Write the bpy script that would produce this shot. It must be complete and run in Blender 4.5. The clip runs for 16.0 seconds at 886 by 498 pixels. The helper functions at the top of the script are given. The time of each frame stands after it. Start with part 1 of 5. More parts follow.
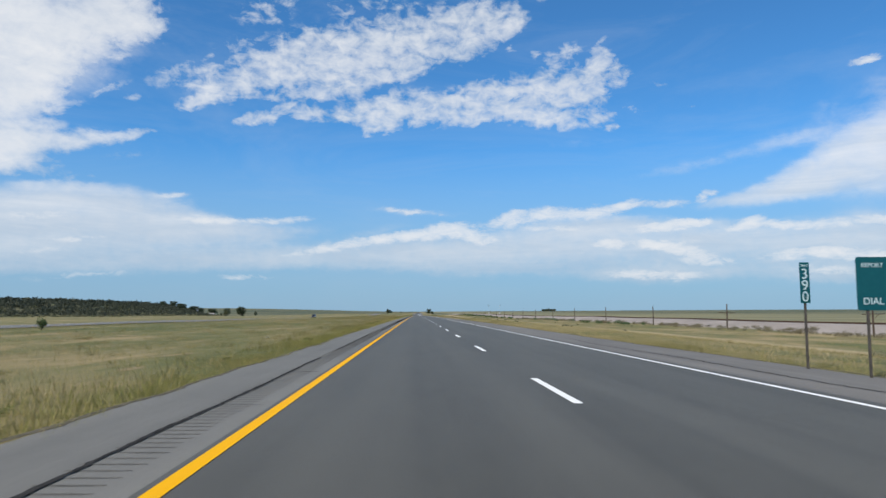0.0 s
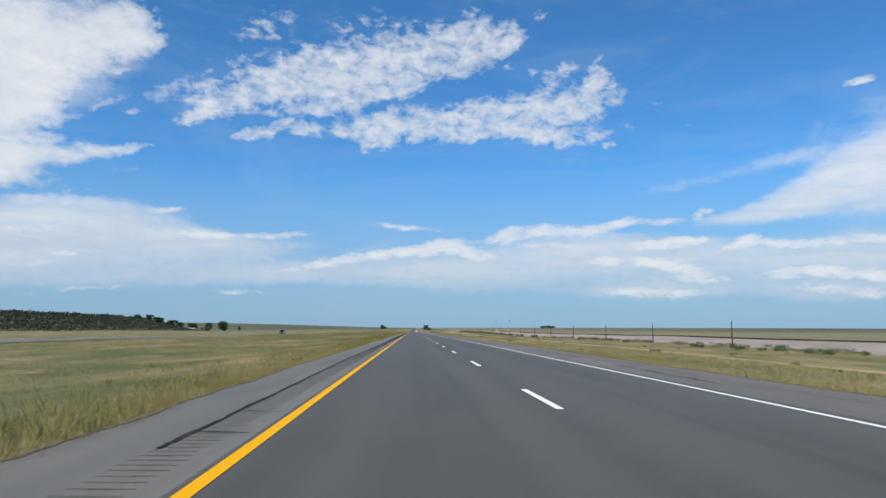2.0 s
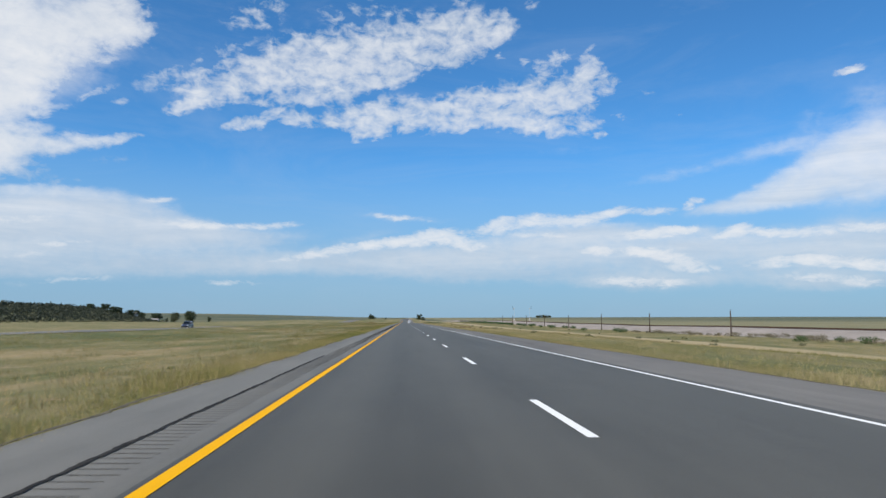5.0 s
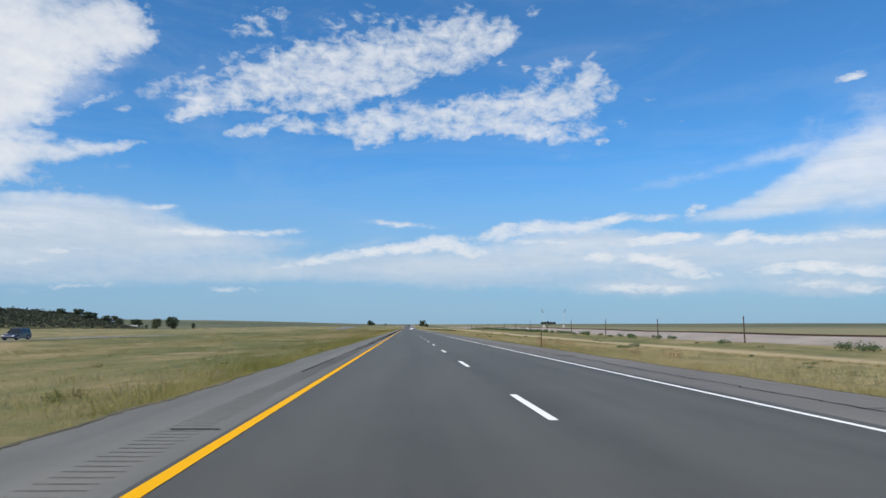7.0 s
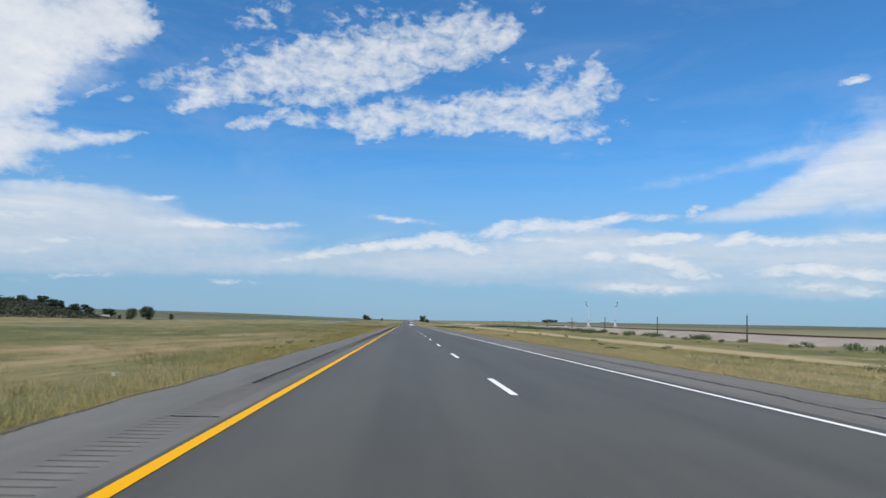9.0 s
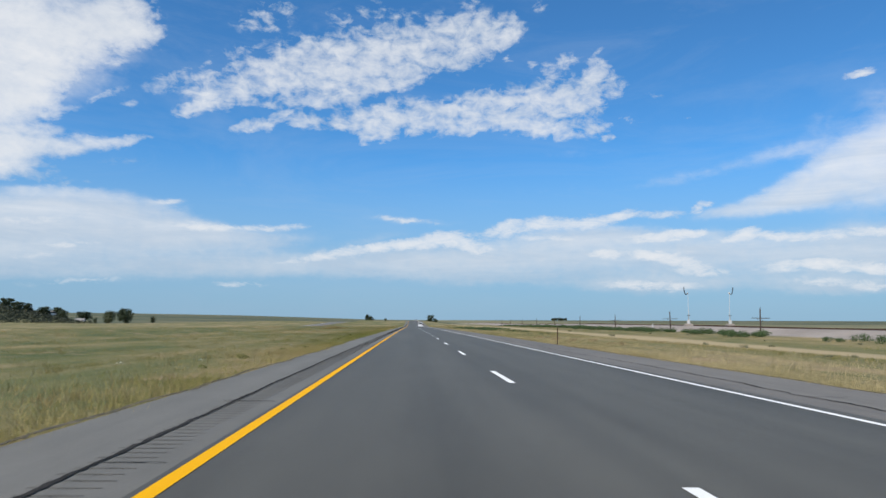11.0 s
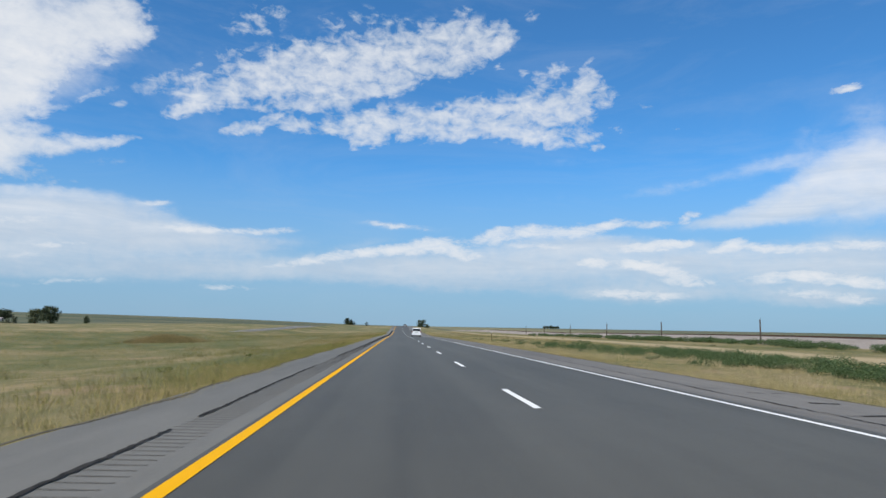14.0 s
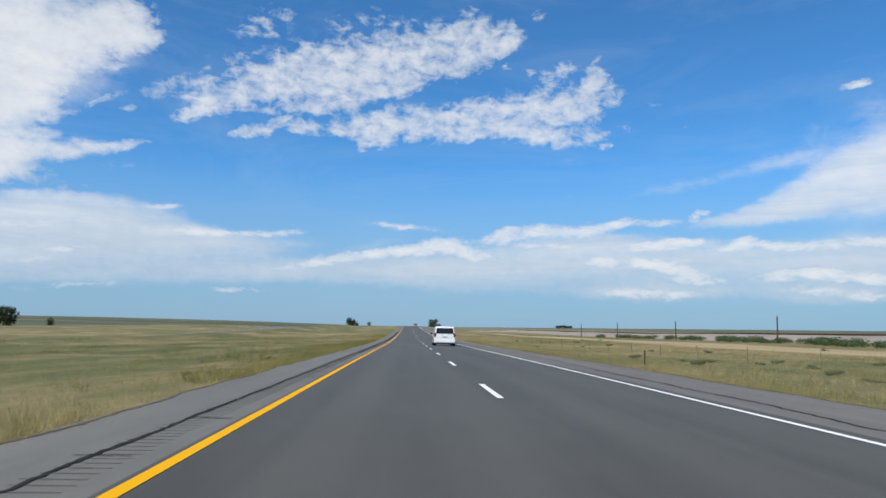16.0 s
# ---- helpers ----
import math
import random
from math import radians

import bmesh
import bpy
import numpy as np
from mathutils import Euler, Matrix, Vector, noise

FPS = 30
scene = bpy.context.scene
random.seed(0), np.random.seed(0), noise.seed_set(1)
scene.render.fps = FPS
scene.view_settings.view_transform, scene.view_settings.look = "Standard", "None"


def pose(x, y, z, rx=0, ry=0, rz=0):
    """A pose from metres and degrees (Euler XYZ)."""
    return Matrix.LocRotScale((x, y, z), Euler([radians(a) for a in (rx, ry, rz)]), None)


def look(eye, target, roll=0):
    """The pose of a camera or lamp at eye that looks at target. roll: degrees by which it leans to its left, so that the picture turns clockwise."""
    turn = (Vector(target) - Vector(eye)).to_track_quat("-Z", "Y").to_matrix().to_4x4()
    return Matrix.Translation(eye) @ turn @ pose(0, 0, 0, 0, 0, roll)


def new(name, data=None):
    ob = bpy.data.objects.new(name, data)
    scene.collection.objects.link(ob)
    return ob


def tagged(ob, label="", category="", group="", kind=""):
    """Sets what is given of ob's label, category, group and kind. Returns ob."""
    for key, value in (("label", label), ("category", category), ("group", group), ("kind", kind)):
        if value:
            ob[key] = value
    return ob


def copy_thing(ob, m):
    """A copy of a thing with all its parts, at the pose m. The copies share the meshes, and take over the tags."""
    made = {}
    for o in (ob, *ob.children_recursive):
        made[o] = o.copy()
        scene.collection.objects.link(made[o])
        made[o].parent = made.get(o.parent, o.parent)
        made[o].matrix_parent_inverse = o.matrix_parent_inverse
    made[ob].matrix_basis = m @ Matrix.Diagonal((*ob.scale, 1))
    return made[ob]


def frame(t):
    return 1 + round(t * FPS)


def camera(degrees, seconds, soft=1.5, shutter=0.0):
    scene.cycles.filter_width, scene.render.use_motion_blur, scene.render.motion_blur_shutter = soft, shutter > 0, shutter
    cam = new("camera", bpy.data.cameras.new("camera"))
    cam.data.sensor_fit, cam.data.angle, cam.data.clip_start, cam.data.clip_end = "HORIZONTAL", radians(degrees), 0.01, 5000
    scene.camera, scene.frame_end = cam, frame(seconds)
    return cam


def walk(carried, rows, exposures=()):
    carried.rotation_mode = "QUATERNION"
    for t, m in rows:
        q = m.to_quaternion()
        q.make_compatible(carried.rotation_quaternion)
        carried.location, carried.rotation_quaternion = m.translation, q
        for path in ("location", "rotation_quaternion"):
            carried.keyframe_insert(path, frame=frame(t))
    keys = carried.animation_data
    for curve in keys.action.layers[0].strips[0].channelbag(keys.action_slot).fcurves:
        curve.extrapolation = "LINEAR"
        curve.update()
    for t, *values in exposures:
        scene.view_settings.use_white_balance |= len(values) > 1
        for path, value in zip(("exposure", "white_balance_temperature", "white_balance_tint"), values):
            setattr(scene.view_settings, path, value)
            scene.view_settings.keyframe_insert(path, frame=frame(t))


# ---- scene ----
# Metres; y runs along the motorway, x to the right, the driven lane lies round x = 0.

# ---- camera ----
cam = camera(64.05, 16.0, shutter=0.03)
PATH = [
    (0.0, -0.130, 0.000, 1.038, -2.186, 5.063, 0.177),
    (0.5, -0.197, 19.086, 0.983, -3.105, 4.765, 0.200),
    (1.0, -0.155, 38.693, 0.977, -2.600, 6.031, 0.105),
    (1.5, -0.209, 58.038, 0.971, -2.454, 6.113, -0.168),
    (2.0, -0.223, 77.286, 0.915, -2.499, 6.370, -0.202),
    (2.5, -0.249, 96.815, 0.892, -2.678, 6.497, -1.169),
    (3.0, -0.274, 116.112, 0.834, -3.165, 6.321, -0.696),
    (3.5, -0.254, 135.158, 0.763, -3.343, 6.078, -0.353),
    (4.0, -0.157, 154.113, 0.730, -3.267, 5.389, 0.167),
    (6.5, 0.040, 250.073, 0.350, -2.905, 6.045, -0.258),
    (7.0, 0.056, 269.264, 0.286, -2.982, 6.100, 0.027),
    (7.5, 0.113, 288.303, 0.195, -3.072, 6.029, -0.533),
    (8.0, 0.160, 307.710, 0.110, -3.373, 6.080, -1.153),
    (8.5, 0.202, 326.730, 0.061, -3.270, 6.021, -0.056),
    (9.0, 0.091, 345.345, -0.028, -3.088, 5.794, -1.013),
    (11.5, -0.124, 441.103, -0.365, -2.647, 5.773, -0.056),
    (12.0, -0.240, 460.176, -0.435, -3.179, 5.917, 0.022),
    (12.5, -0.303, 478.933, -0.473, -3.579, 5.873, -0.015),
    (13.0, -0.238, 498.272, -0.554, -3.735, 6.110, -0.351),
    (13.5, -0.130, 517.674, -0.649, -3.573, 5.985, -0.324),
    (14.0, -0.198, 536.829, -0.772, -3.603, 6.300, -1.127),
    (14.5, -0.102, 556.317, -0.848, -3.601, 6.202, -0.447),
    (15.0, 0.002, 575.684, -0.950, -3.701, 6.321, -0.475),
    (15.5, 0.180, 595.007, -0.990, -3.429, 6.262, 0.020),
    (16.0, 0.215, 613.479, -1.124, -2.839, 6.328, -0.695),
]
walk(cam, [(t, pose(x, y, z, 90 + pitch, roll, yaw)) for t, x, y, z, yaw, pitch, roll in PATH])

# ---- sky and sun ----
SUN_EL, SUN_AZ = 48.0, 222.0     # degrees; azimuth clockwise from +y: the sun stands behind, to the left
world = bpy.data.worlds.new("sky")
scene.world = world
world.use_nodes = True
wn, wl = world.node_tree.nodes, world.node_tree.links
wn.clear()


def wnode(kind, **values):
    n = wn.new(kind)
    for key, value in values.items():
        n.inputs[key.replace("_", " ")].default_value = value
    return n


def wmath(op, a, b=None, c=None):
    n = wn.new("ShaderNodeMath")
    n.operation = op
    for i, v in enumerate((a, b, c)):
        if v is None:
            continue
        if isinstance(v, (int, float)):
            n.inputs[i].default_value = v
        else:
            wl.new(v, n.inputs[i])
    return n.outputs[0]


sky = wn.new("ShaderNodeTexSky")
sky.sky_type = "NISHITA"
sky.sun_disc = False
sky.sun_elevation = radians(SUN_EL)
sky.sun_rotation = radians(SUN_AZ)
sky.altitude = 1200
sky.air_density, sky.dust_density, sky.ozone_density = 1.0, 0.6, 2.2
way = wn.new("ShaderNodeTexCoord")
split = wn.new("ShaderNodeSeparateXYZ")
wl.new(way.outputs["Generated"], split.inputs[0])
DEG = 57.29578
azimuth = wmath("MULTIPLY", wmath("ARCTAN2", split.outputs[0], split.outputs[1]), DEG)
height = wmath("MULTIPLY", wmath("ARCSINE", split.outputs[2]), DEG)
chart = wn.new("ShaderNodeCombineXYZ")
wl.new(azimuth, chart.inputs[0])
wl.new(height, chart.inputs[1])


def wnoise(sx, sy, scale, detail, rough, distortion=0.0, shift=0.0):
    m = wn.new("ShaderNodeMapping")
    m.inputs["Scale"].default_value = (sx, sy, 1)
    m.inputs["Location"].default_value = (shift, shift * 0.7, shift * 1.3)
    wl.new(chart.outputs[0], m.inputs[0])
    n = wnode("ShaderNodeTexNoise", Scale=scale, Detail=detail, Roughness=rough, Distortion=distortion)
    wl.new(m.outputs[0], n.inputs["Vector"])
    return n.outputs["Fac"]


# the outlines of all clouds are frayed by one turbulent field
_m = wn.new("ShaderNodeMapping")
_m.inputs["Scale"].default_value = (0.42, 0.8, 1)
wl.new(chart.outputs[0], _m.inputs[0])
_t = wnode("ShaderNodeTexNoise", Scale=1.0, Detail=5, Roughness=0.62, Distortion=0.3)
wl.new(_m.outputs[0], _t.inputs["Vector"])
frayed = wn.new("ShaderNodeVectorMath")
frayed.operation = "MULTIPLY_ADD"
wl.new(_t.outputs["Color"], frayed.inputs[0])
frayed.inputs[1].default_value = (2.2, 0.9, 0)
_c = wn.new("ShaderNodeVectorMath")
_c.operation = "ADD"
wl.new(chart.outputs[0], _c.inputs[0])
_c.inputs[1].default_value = (-1.1, -0.45, 0)
wl.new(_c.outputs[0], frayed.inputs[2])


def blob(total, az, el, half_width, half_height, rise, weight):
    """Adds one soft oval of cloud to a layer: its middle and half sizes in degrees."""
    m = wn.new("ShaderNodeMapping")
    m.vector_type = "TEXTURE"
    m.inputs["Location"].default_value = (az, el, 0)
    m.inputs["Rotation"].default_value = (0, 0, radians(rise))
    m.inputs["Scale"].default_value = (half_width, half_height, 1)
    step = wn.new("ShaderNodeVectorMath")        # one oval after the other
    step.operation = "MULTIPLY_ADD"
    wl.new(total, step.inputs[0])
    step.inputs[1].default_value = (1e-7, 1e-7, 1e-7)
    wl.new(frayed.outputs[0], step.inputs[2])
    wl.new(step.outputs[0], m.inputs[0])
    d = wn.new("ShaderNodeVectorMath")
    d.operation = "LENGTH"
    wl.new(m.outputs[0], d.inputs[0])
    r = wn.new("ShaderNodeMapRange")
    r.interpolation_type = "SMOOTHSTEP"
    for i, v in enumerate((0.0, 1.35, weight, 0.0)):
        r.inputs[i + 1].default_value = v
    wl.new(d.outputs["Value"], r.inputs[0])
    return wmath("ADD", total, r.outputs[0])


def ramp(value, low, high, smooth=True):
    r = wn.new("ShaderNodeMapRange")
    r.interpolation_type = "SMOOTHSTEP" if smooth else "LINEAR"
    r.inputs[1].default_value, r.inputs[2].default_value = low, high
    wl.new(value, r.inputs[0])
    return r.outputs[0]


# round the rest of the sky the clouds go on as loose fields of the same kinds
outside = ramp(wmath("ABSOLUTE", azimuth), 42, 60)
field = wmath("MULTIPLY", ramp(wnoise(0.03, 0.07, 1.0, 3, 0.5, shift=4.0), 0.42, 0.62), 0.85)
high = ramp(height, 27, 36)
around = wmath("MULTIPLY", field, wmath("MAXIMUM", outside, high))
puff = around
puff = blob(puff, -27.83, 20.95, 6.29, 2.89, 10.5, 1.3)
puff = blob(puff, -22.68, 21.71, 3.04, 2.29, -0.9, 1.1)
puff = blob(puff, -20.87, 20.83, 1.53, 0.94, -6.7, 0.9)
puff = blob(puff, -26.64, 18.73, 5.57, 2.14, 29.0, 1.1)
puff = blob(puff, -28.99, 16.99, 3.39, 2.79, 35.0, 1.1)
puff = blob(puff, -32.31, 17.47, 5.22, 7.60, 10.9, 1.3)
puff = blob(puff, -29.04, 14.90, 2.77, 0.97, 19.5, 0.8)
puff = blob(puff, -27.11, 14.42, 2.37, 0.45, 16.4, 0.7)
puff = blob(puff, -28.77, 13.22, 1.79, 0.50, 7.7, 0.4)
puff = blob(puff, -28.02, 11.96, 3.70, 1.31, 12.3, 1)
puff = blob(puff, -24.85, 12.45, 3.42, 0.72, 10.4, 0.8)
puff = blob(puff, -21.69, 13.16, 2.30, 0.37, 10.9, 0.7)
puff = blob(puff, -30.66, 11.43, 3.03, 1.97, 7.2, 1)
puff = blob(puff, -28.28, 10.45, 2.71, 0.61, 6.0, 0.7)
puff = blob(puff, -26.51, 9.76, 3.27, 0.41, 1.9, 0.45)
puff = blob(puff, -22.58, 11.55, 3.01, 0.42, 5.2, 0.25)
puff = blob(puff, -22.71, 18.51, 0.92, 0.30, 13.2, 0.6)
puff = blob(puff, -23.55, 16.21, 2.06, 0.40, 27.6, 0.5)
puff = blob(puff, -22.01, 15.81, 1.28, 0.31, 12.0, 0.4)
puff = blob(puff, -17.61, 15.76, 1.75, 0.64, 15.4, 0.85)
puff = blob(puff, -16.61, 16.49, 1.57, 0.63, 34.4, 0.8)
puff = blob(puff, -16.45, 17.96, 2.53, 1.05, 24.8, 0.6)
puff = blob(puff, -19.72, 17.59, 1.89, 0.82, 26.2, 0.5)
puff = blob(puff, -14.31, 17.33, 2.85, 1.19, 19.2, 0.75)
puff = blob(puff, -13.08, 19.33, 2.90, 1.07, 18.9, 0.55)
puff = blob(puff, -11.29, 18.43, 2.92, 1.64, 13.5, 0.7)
puff = blob(puff, -8.64, 19.89, 3.58, 2.08, 17.2, 0.95)
puff = blob(puff, -5.44, 19.86, 4.24, 2.34, 16.0, 1.05)
puff = blob(puff, -2.19, 20.84, 4.26, 2.52, 17.5, 1.05)
puff = blob(puff, 1.10, 21.55, 3.67, 2.23, 13.7, 1)
puff = blob(puff, 3.94, 22.19, 3.67, 2.11, 9.9, 0.95)
puff = blob(puff, 6.31, 22.58, 2.75, 1.77, 7.4, 0.85)
puff = blob(puff, 7.96, 22.75, 1.50, 1.56, 16.0, 0.7)
puff = blob(puff, -9.12, 21.11, 1.78, 0.76, 4.0, 0.55)
puff = blob(puff, -3.57, 18.87, 3.65, 1.01, 9.0, 0.8)
puff = blob(puff, -7.23, 17.41, 4.79, 0.67, 5.3, 0.5)
puff = blob(puff, -0.77, 18.95, 2.44, 0.68, 12.0, 0.6)
puff = blob(puff, 3.93, 20.28, 1.83, 0.90, 8.6, 0.6)
puff = blob(puff, -13.53, 19.91, 7.02, 2.67, 23.1, 0.15)
puff = blob(puff, 13.25, 18.72, 5.28, 3.94, -3.7, 0.14)
puff = blob(puff, -0.80, 22.77, 12.28, 2.47, 8.5, 0.12)
puff = blob(puff, -9.01, 16.44, 7.73, 1.12, 5.4, 0.22)
puff = blob(puff, -12.75, 23.04, 2.34, 1.04, 18.9, 0.42)
puff = blob(puff, -11.00, 24.02, 1.71, 0.65, -13.2, 0.42)
puff = blob(puff, -11.41, 22.57, 1.17, 0.52, 14.1, 0.4)
puff = blob(puff, -5.96, 23.39, 1.74, 0.79, -24.4, 0.4)
puff = blob(puff, -3.17, 24.15, 1.81, 0.87, -11.1, 0.44)
puff = blob(puff, -0.81, 24.02, 1.54, 0.64, 1.3, 0.35)
puff = blob(puff, -7.32, 21.86, 1.80, 0.54, 21.4, 0.4)
puff = blob(puff, -14.41, 20.43, 2.30, 0.52, 24.1, 0.34)
puff = blob(puff, 10.57, 24.63, 0.93, 0.56, 24.0, 0.5)
puff = blob(puff, 4.89, 24.88, 1.24, 0.43, -0.8, 0.35)
puff = blob(puff, -16.92, 19.34, 2.81, 0.26, 29.7, 0.3)
puff = blob(puff, -12.51, 14.92, 2.18, 0.67, 15.5, 0.9)
puff = blob(puff, -14.23, 14.88, 1.13, 0.33, 24.0, 0.5)
puff = blob(puff, -9.89, 15.87, 1.75, 0.67, 8.1, 0.85)
puff = blob(puff, -7.87, 15.64, 1.65, 0.74, 2.7, 0.9)
puff = blob(puff, -10.80, 16.76, 3.50, 0.33, 6.4, 0.4)
puff = blob(puff, -6.05, 15.50, 0.83, 0.69, 2.3, 0.8)
puff = blob(puff, -3.53, 15.81, 3.02, 1.26, 6.2, 1)
puff = blob(puff, -3.06, 14.94, 1.80, 0.81, -3.4, 0.8)
puff = blob(puff, -4.43, 14.15, 0.83, 0.35, -8.0, 0.5)
puff = blob(puff, -0.75, 16.32, 3.65, 1.50, 8.2, 1)
puff = blob(puff, 2.06, 16.13, 3.04, 1.39, 4.7, 1)
puff = blob(puff, 4.87, 16.79, 3.04, 1.84, 3.9, 0.9)
puff = blob(puff, 4.86, 15.24, 2.12, 0.58, -0.6, 0.7)
puff = blob(puff, 7.67, 17.19, 3.02, 1.83, 3.1, 0.8)
puff = blob(puff, 8.59, 15.63, 2.40, 1.15, -1.6, 0.8)
puff = blob(puff, 10.92, 17.09, 2.98, 1.99, -2.5, 0.75)
puff = blob(puff, 11.35, 15.10, 2.37, 0.80, -2.3, 0.75)
puff = blob(puff, 13.67, 17.19, 2.65, 2.25, -12.8, 0.75)
puff = blob(puff, 15.07, 19.03, 1.47, 2.21, -17.9, 0.75)
puff = blob(puff, 12.59, 20.45, 1.05, 0.79, 15.4, 0.5)
puff = blob(puff, 10.04, 20.36, 1.20, 0.56, 6.8, 0.38)
puff = blob(puff, 11.42, 19.66, 0.92, 0.70, 35.6, 0.42)
puff = blob(puff, 15.21, 15.15, 1.74, 0.91, -8.1, 0.65)
puff = blob(puff, 16.84, 18.06, 0.87, 1.11, -4.2, 0.42)
puff = blob(puff, 15.86, 14.24, 0.69, 0.34, -3.1, 0.35)
puff = blob(puff, 17.88, 15.72, 1.25, 0.45, -8.9, 0.45)
puff = blob(puff, 19.68, 17.42, 1.23, 0.38, -5.0, 0.3)
puff = blob(puff, 22.38, 15.37, 0.99, 0.27, -20.0, 0.4)
puff = blob(puff, 7.71, 20.65, 0.92, 0.44, -1.6, 0.35)
veil = wmath("MULTIPLY", wmath("MULTIPLY", puff, 1e-6), around)
veil = blob(veil, 35.43, 11.44, 4.93, 2.27, 6.5, 1.1)
veil = blob(veil, 32.28, 10.82, 4.37, 1.77, 21.9, 0.95)
veil = blob(veil, 29.67, 9.64, 4.08, 1.48, 19.2, 0.85)
veil = blob(veil, 33.26, 9.13, 5.60, 1.55, 0.2, 0.9)
veil = blob(veil, 26.96, 8.60, 4.24, 0.94, 9.0, 0.75)
veil = blob(veil, 24.18, 8.22, 3.33, 0.48, 5.2, 0.5)
veil = blob(veil, 38.01, 10.93, 5.08, 3.15, -7.7, 1.1)
veil = blob(veil, 34.95, 14.78, 2.78, 1.88, 25.2, 0.45)
veil = blob(veil, 31.34, 13.52, 2.49, 1.12, 14.9, 0.3)
veil = blob(veil, 31.02, 14.55, 1.26, 0.79, 14.4, 0.3)
veil = blob(veil, -17.39, 20.70, 20.84, 6.22, 13.8, 0.12)
veil = blob(veil, 25.92, 11.82, 7.42, 0.71, 7.3, 0.36)
veil = blob(veil, 20.11, 10.73, 5.23, 0.55, 8.8, 0.28)
veil = blob(veil, 29.06, 12.56, 3.10, 0.80, 4.7, 0.32)
veil = blob(veil, 10.83, 10.43, 7.53, 0.50, 1.1, 0.18)
veil = blob(veil, 13.14, 13.27, 5.61, 0.62, 2.2, 0.22)
veil = blob(veil, -25.12, 17.64, 6.17, 2.17, 37.6, 0.55)
veil = blob(veil, -28.10, 7.26, 6.45, 1.75, 7.5, 1)
veil = blob(veil, -23.88, 7.56, 5.84, 1.94, -0.9, 1)
veil = blob(veil, -20.09, 7.37, 5.03, 1.76, -5.7, 1)
veil = blob(veil, -16.47, 6.82, 3.48, 0.84, -3.0, 0.8)
veil = blob(veil, -10.56, 7.26, 3.07, 0.31, 3.7, 0.5)
veil = blob(veil, -12.69, 6.18, 7.32, 0.99, 1.5, 0.6)
veil = blob(veil, -25.59, 5.63, 8.35, 1.35, 5.0, 0.9)
veil = blob(veil, -18.04, 5.56, 8.11, 1.67, 1.9, 0.9)
veil = blob(veil, -30.99, 6.08, 5.55, 3.18, 3.9, 1)
veil = blob(veil, -26.91, 3.98, 9.19, 1.22, 4.4, 0.65)
veil = blob(veil, -17.98, 3.86, 12.93, 1.07, 4.4, 0.7)
veil = blob(veil, -25.05, 9.09, 2.04, 0.45, -0.9, 0.5)
veil = blob(veil, -18.96, 8.83, 1.69, 0.30, 8.7, 0.45)
veil = blob(veil, -27.17, 9.11, 2.97, 0.44, 5.1, 0.35)
veil = blob(veil, -8.74, 4.27, 8.76, 1.13, 2.7, 0.8)
veil = blob(veil, -0.67, 4.81, 8.98, 1.40, 2.0, 0.9)
veil = blob(veil, 4.83, 4.59, 8.91, 1.66, -0.4, 0.95)
veil = blob(veil, 10.76, 5.91, 6.86, 2.28, 1.0, 0.9)
veil = blob(veil, 7.56, 3.21, 15.48, 0.76, -0.6, 0.4)
veil = blob(veil, 16.51, 4.91, 7.70, 2.24, -1.4, 0.85)
veil = blob(veil, 15.24, 6.73, 4.86, 0.75, 6.5, 0.7)
veil = blob(veil, 21.62, 5.22, 6.74, 1.94, -1.9, 0.75)
veil = blob(veil, 19.99, 6.59, 4.64, 0.49, 2.0, 0.7)
veil = blob(veil, 26.81, 5.05, 6.75, 1.76, -2.4, 0.75)
veil = blob(veil, 31.98, 4.83, 6.14, 2.02, -2.8, 0.85)
veil = blob(veil, 35.08, 5.07, 5.34, 2.72, -3.3, 0.85)
veil = blob(veil, 25.56, 2.98, 10.31, 0.94, -1.4, 0.55)
veil = blob(veil, 32.91, 2.40, 5.55, 0.78, -1.5, 0.6)
veil = blob(veil, 18.61, 2.67, 5.82, 0.86, -0.8, 0.6)
veil = blob(veil, -3.42, 6.38, 3.83, 0.51, 12.6, 0.4)
veil = blob(veil, -1.15, 8.09, 3.22, 0.38, -3.5, 0.45)
veil = blob(veil, 2.99, 7.79, 2.58, 0.51, -0.1, 0.2)
band = wmath("MULTIPLY", veil, 1e-6)
band = blob(band, 33.86, 17.13, 1.42, 0.28, 9.1, 1.3)
band = blob(band, -4.76, 5.68, 3.99, 0.43, 8.7, 0.8)
band = blob(band, -1.13, 6.04, 3.67, 0.51, 6.3, 0.85)
band = blob(band, 2.08, 6.51, 3.68, 0.66, 7.9, 1)
band = blob(band, 4.60, 6.10, 2.57, 0.73, -10.2, 0.9)
band = blob(band, 2.07, 7.56, 0.74, 0.44, 0.1, 0.3)
band = blob(band, 7.14, 7.32, 1.83, 0.66, 24.3, 0.8)
band = blob(band, 9.42, 7.65, 2.90, 0.65, 4.0, 0.8)
band = blob(band, 12.37, 7.78, 3.22, 0.58, 1.6, 0.9)
band = blob(band, 15.27, 7.93, 2.80, 0.57, 10.4, 0.9)
band = blob(band, 17.25, 8.31, 1.25, 0.64, 13.2, 0.8)
band = blob(band, 19.83, 8.34, 1.89, 0.49, 2.6, 0.6)
band = blob(band, 22.77, 8.68, 1.05, 0.41, 15.8, 0.95)
band = blob(band, 10.32, 6.60, 5.03, 0.44, -1.0, 0.45)
band = blob(band, 19.99, 6.59, 3.67, 0.42, 3.1, 0.9)
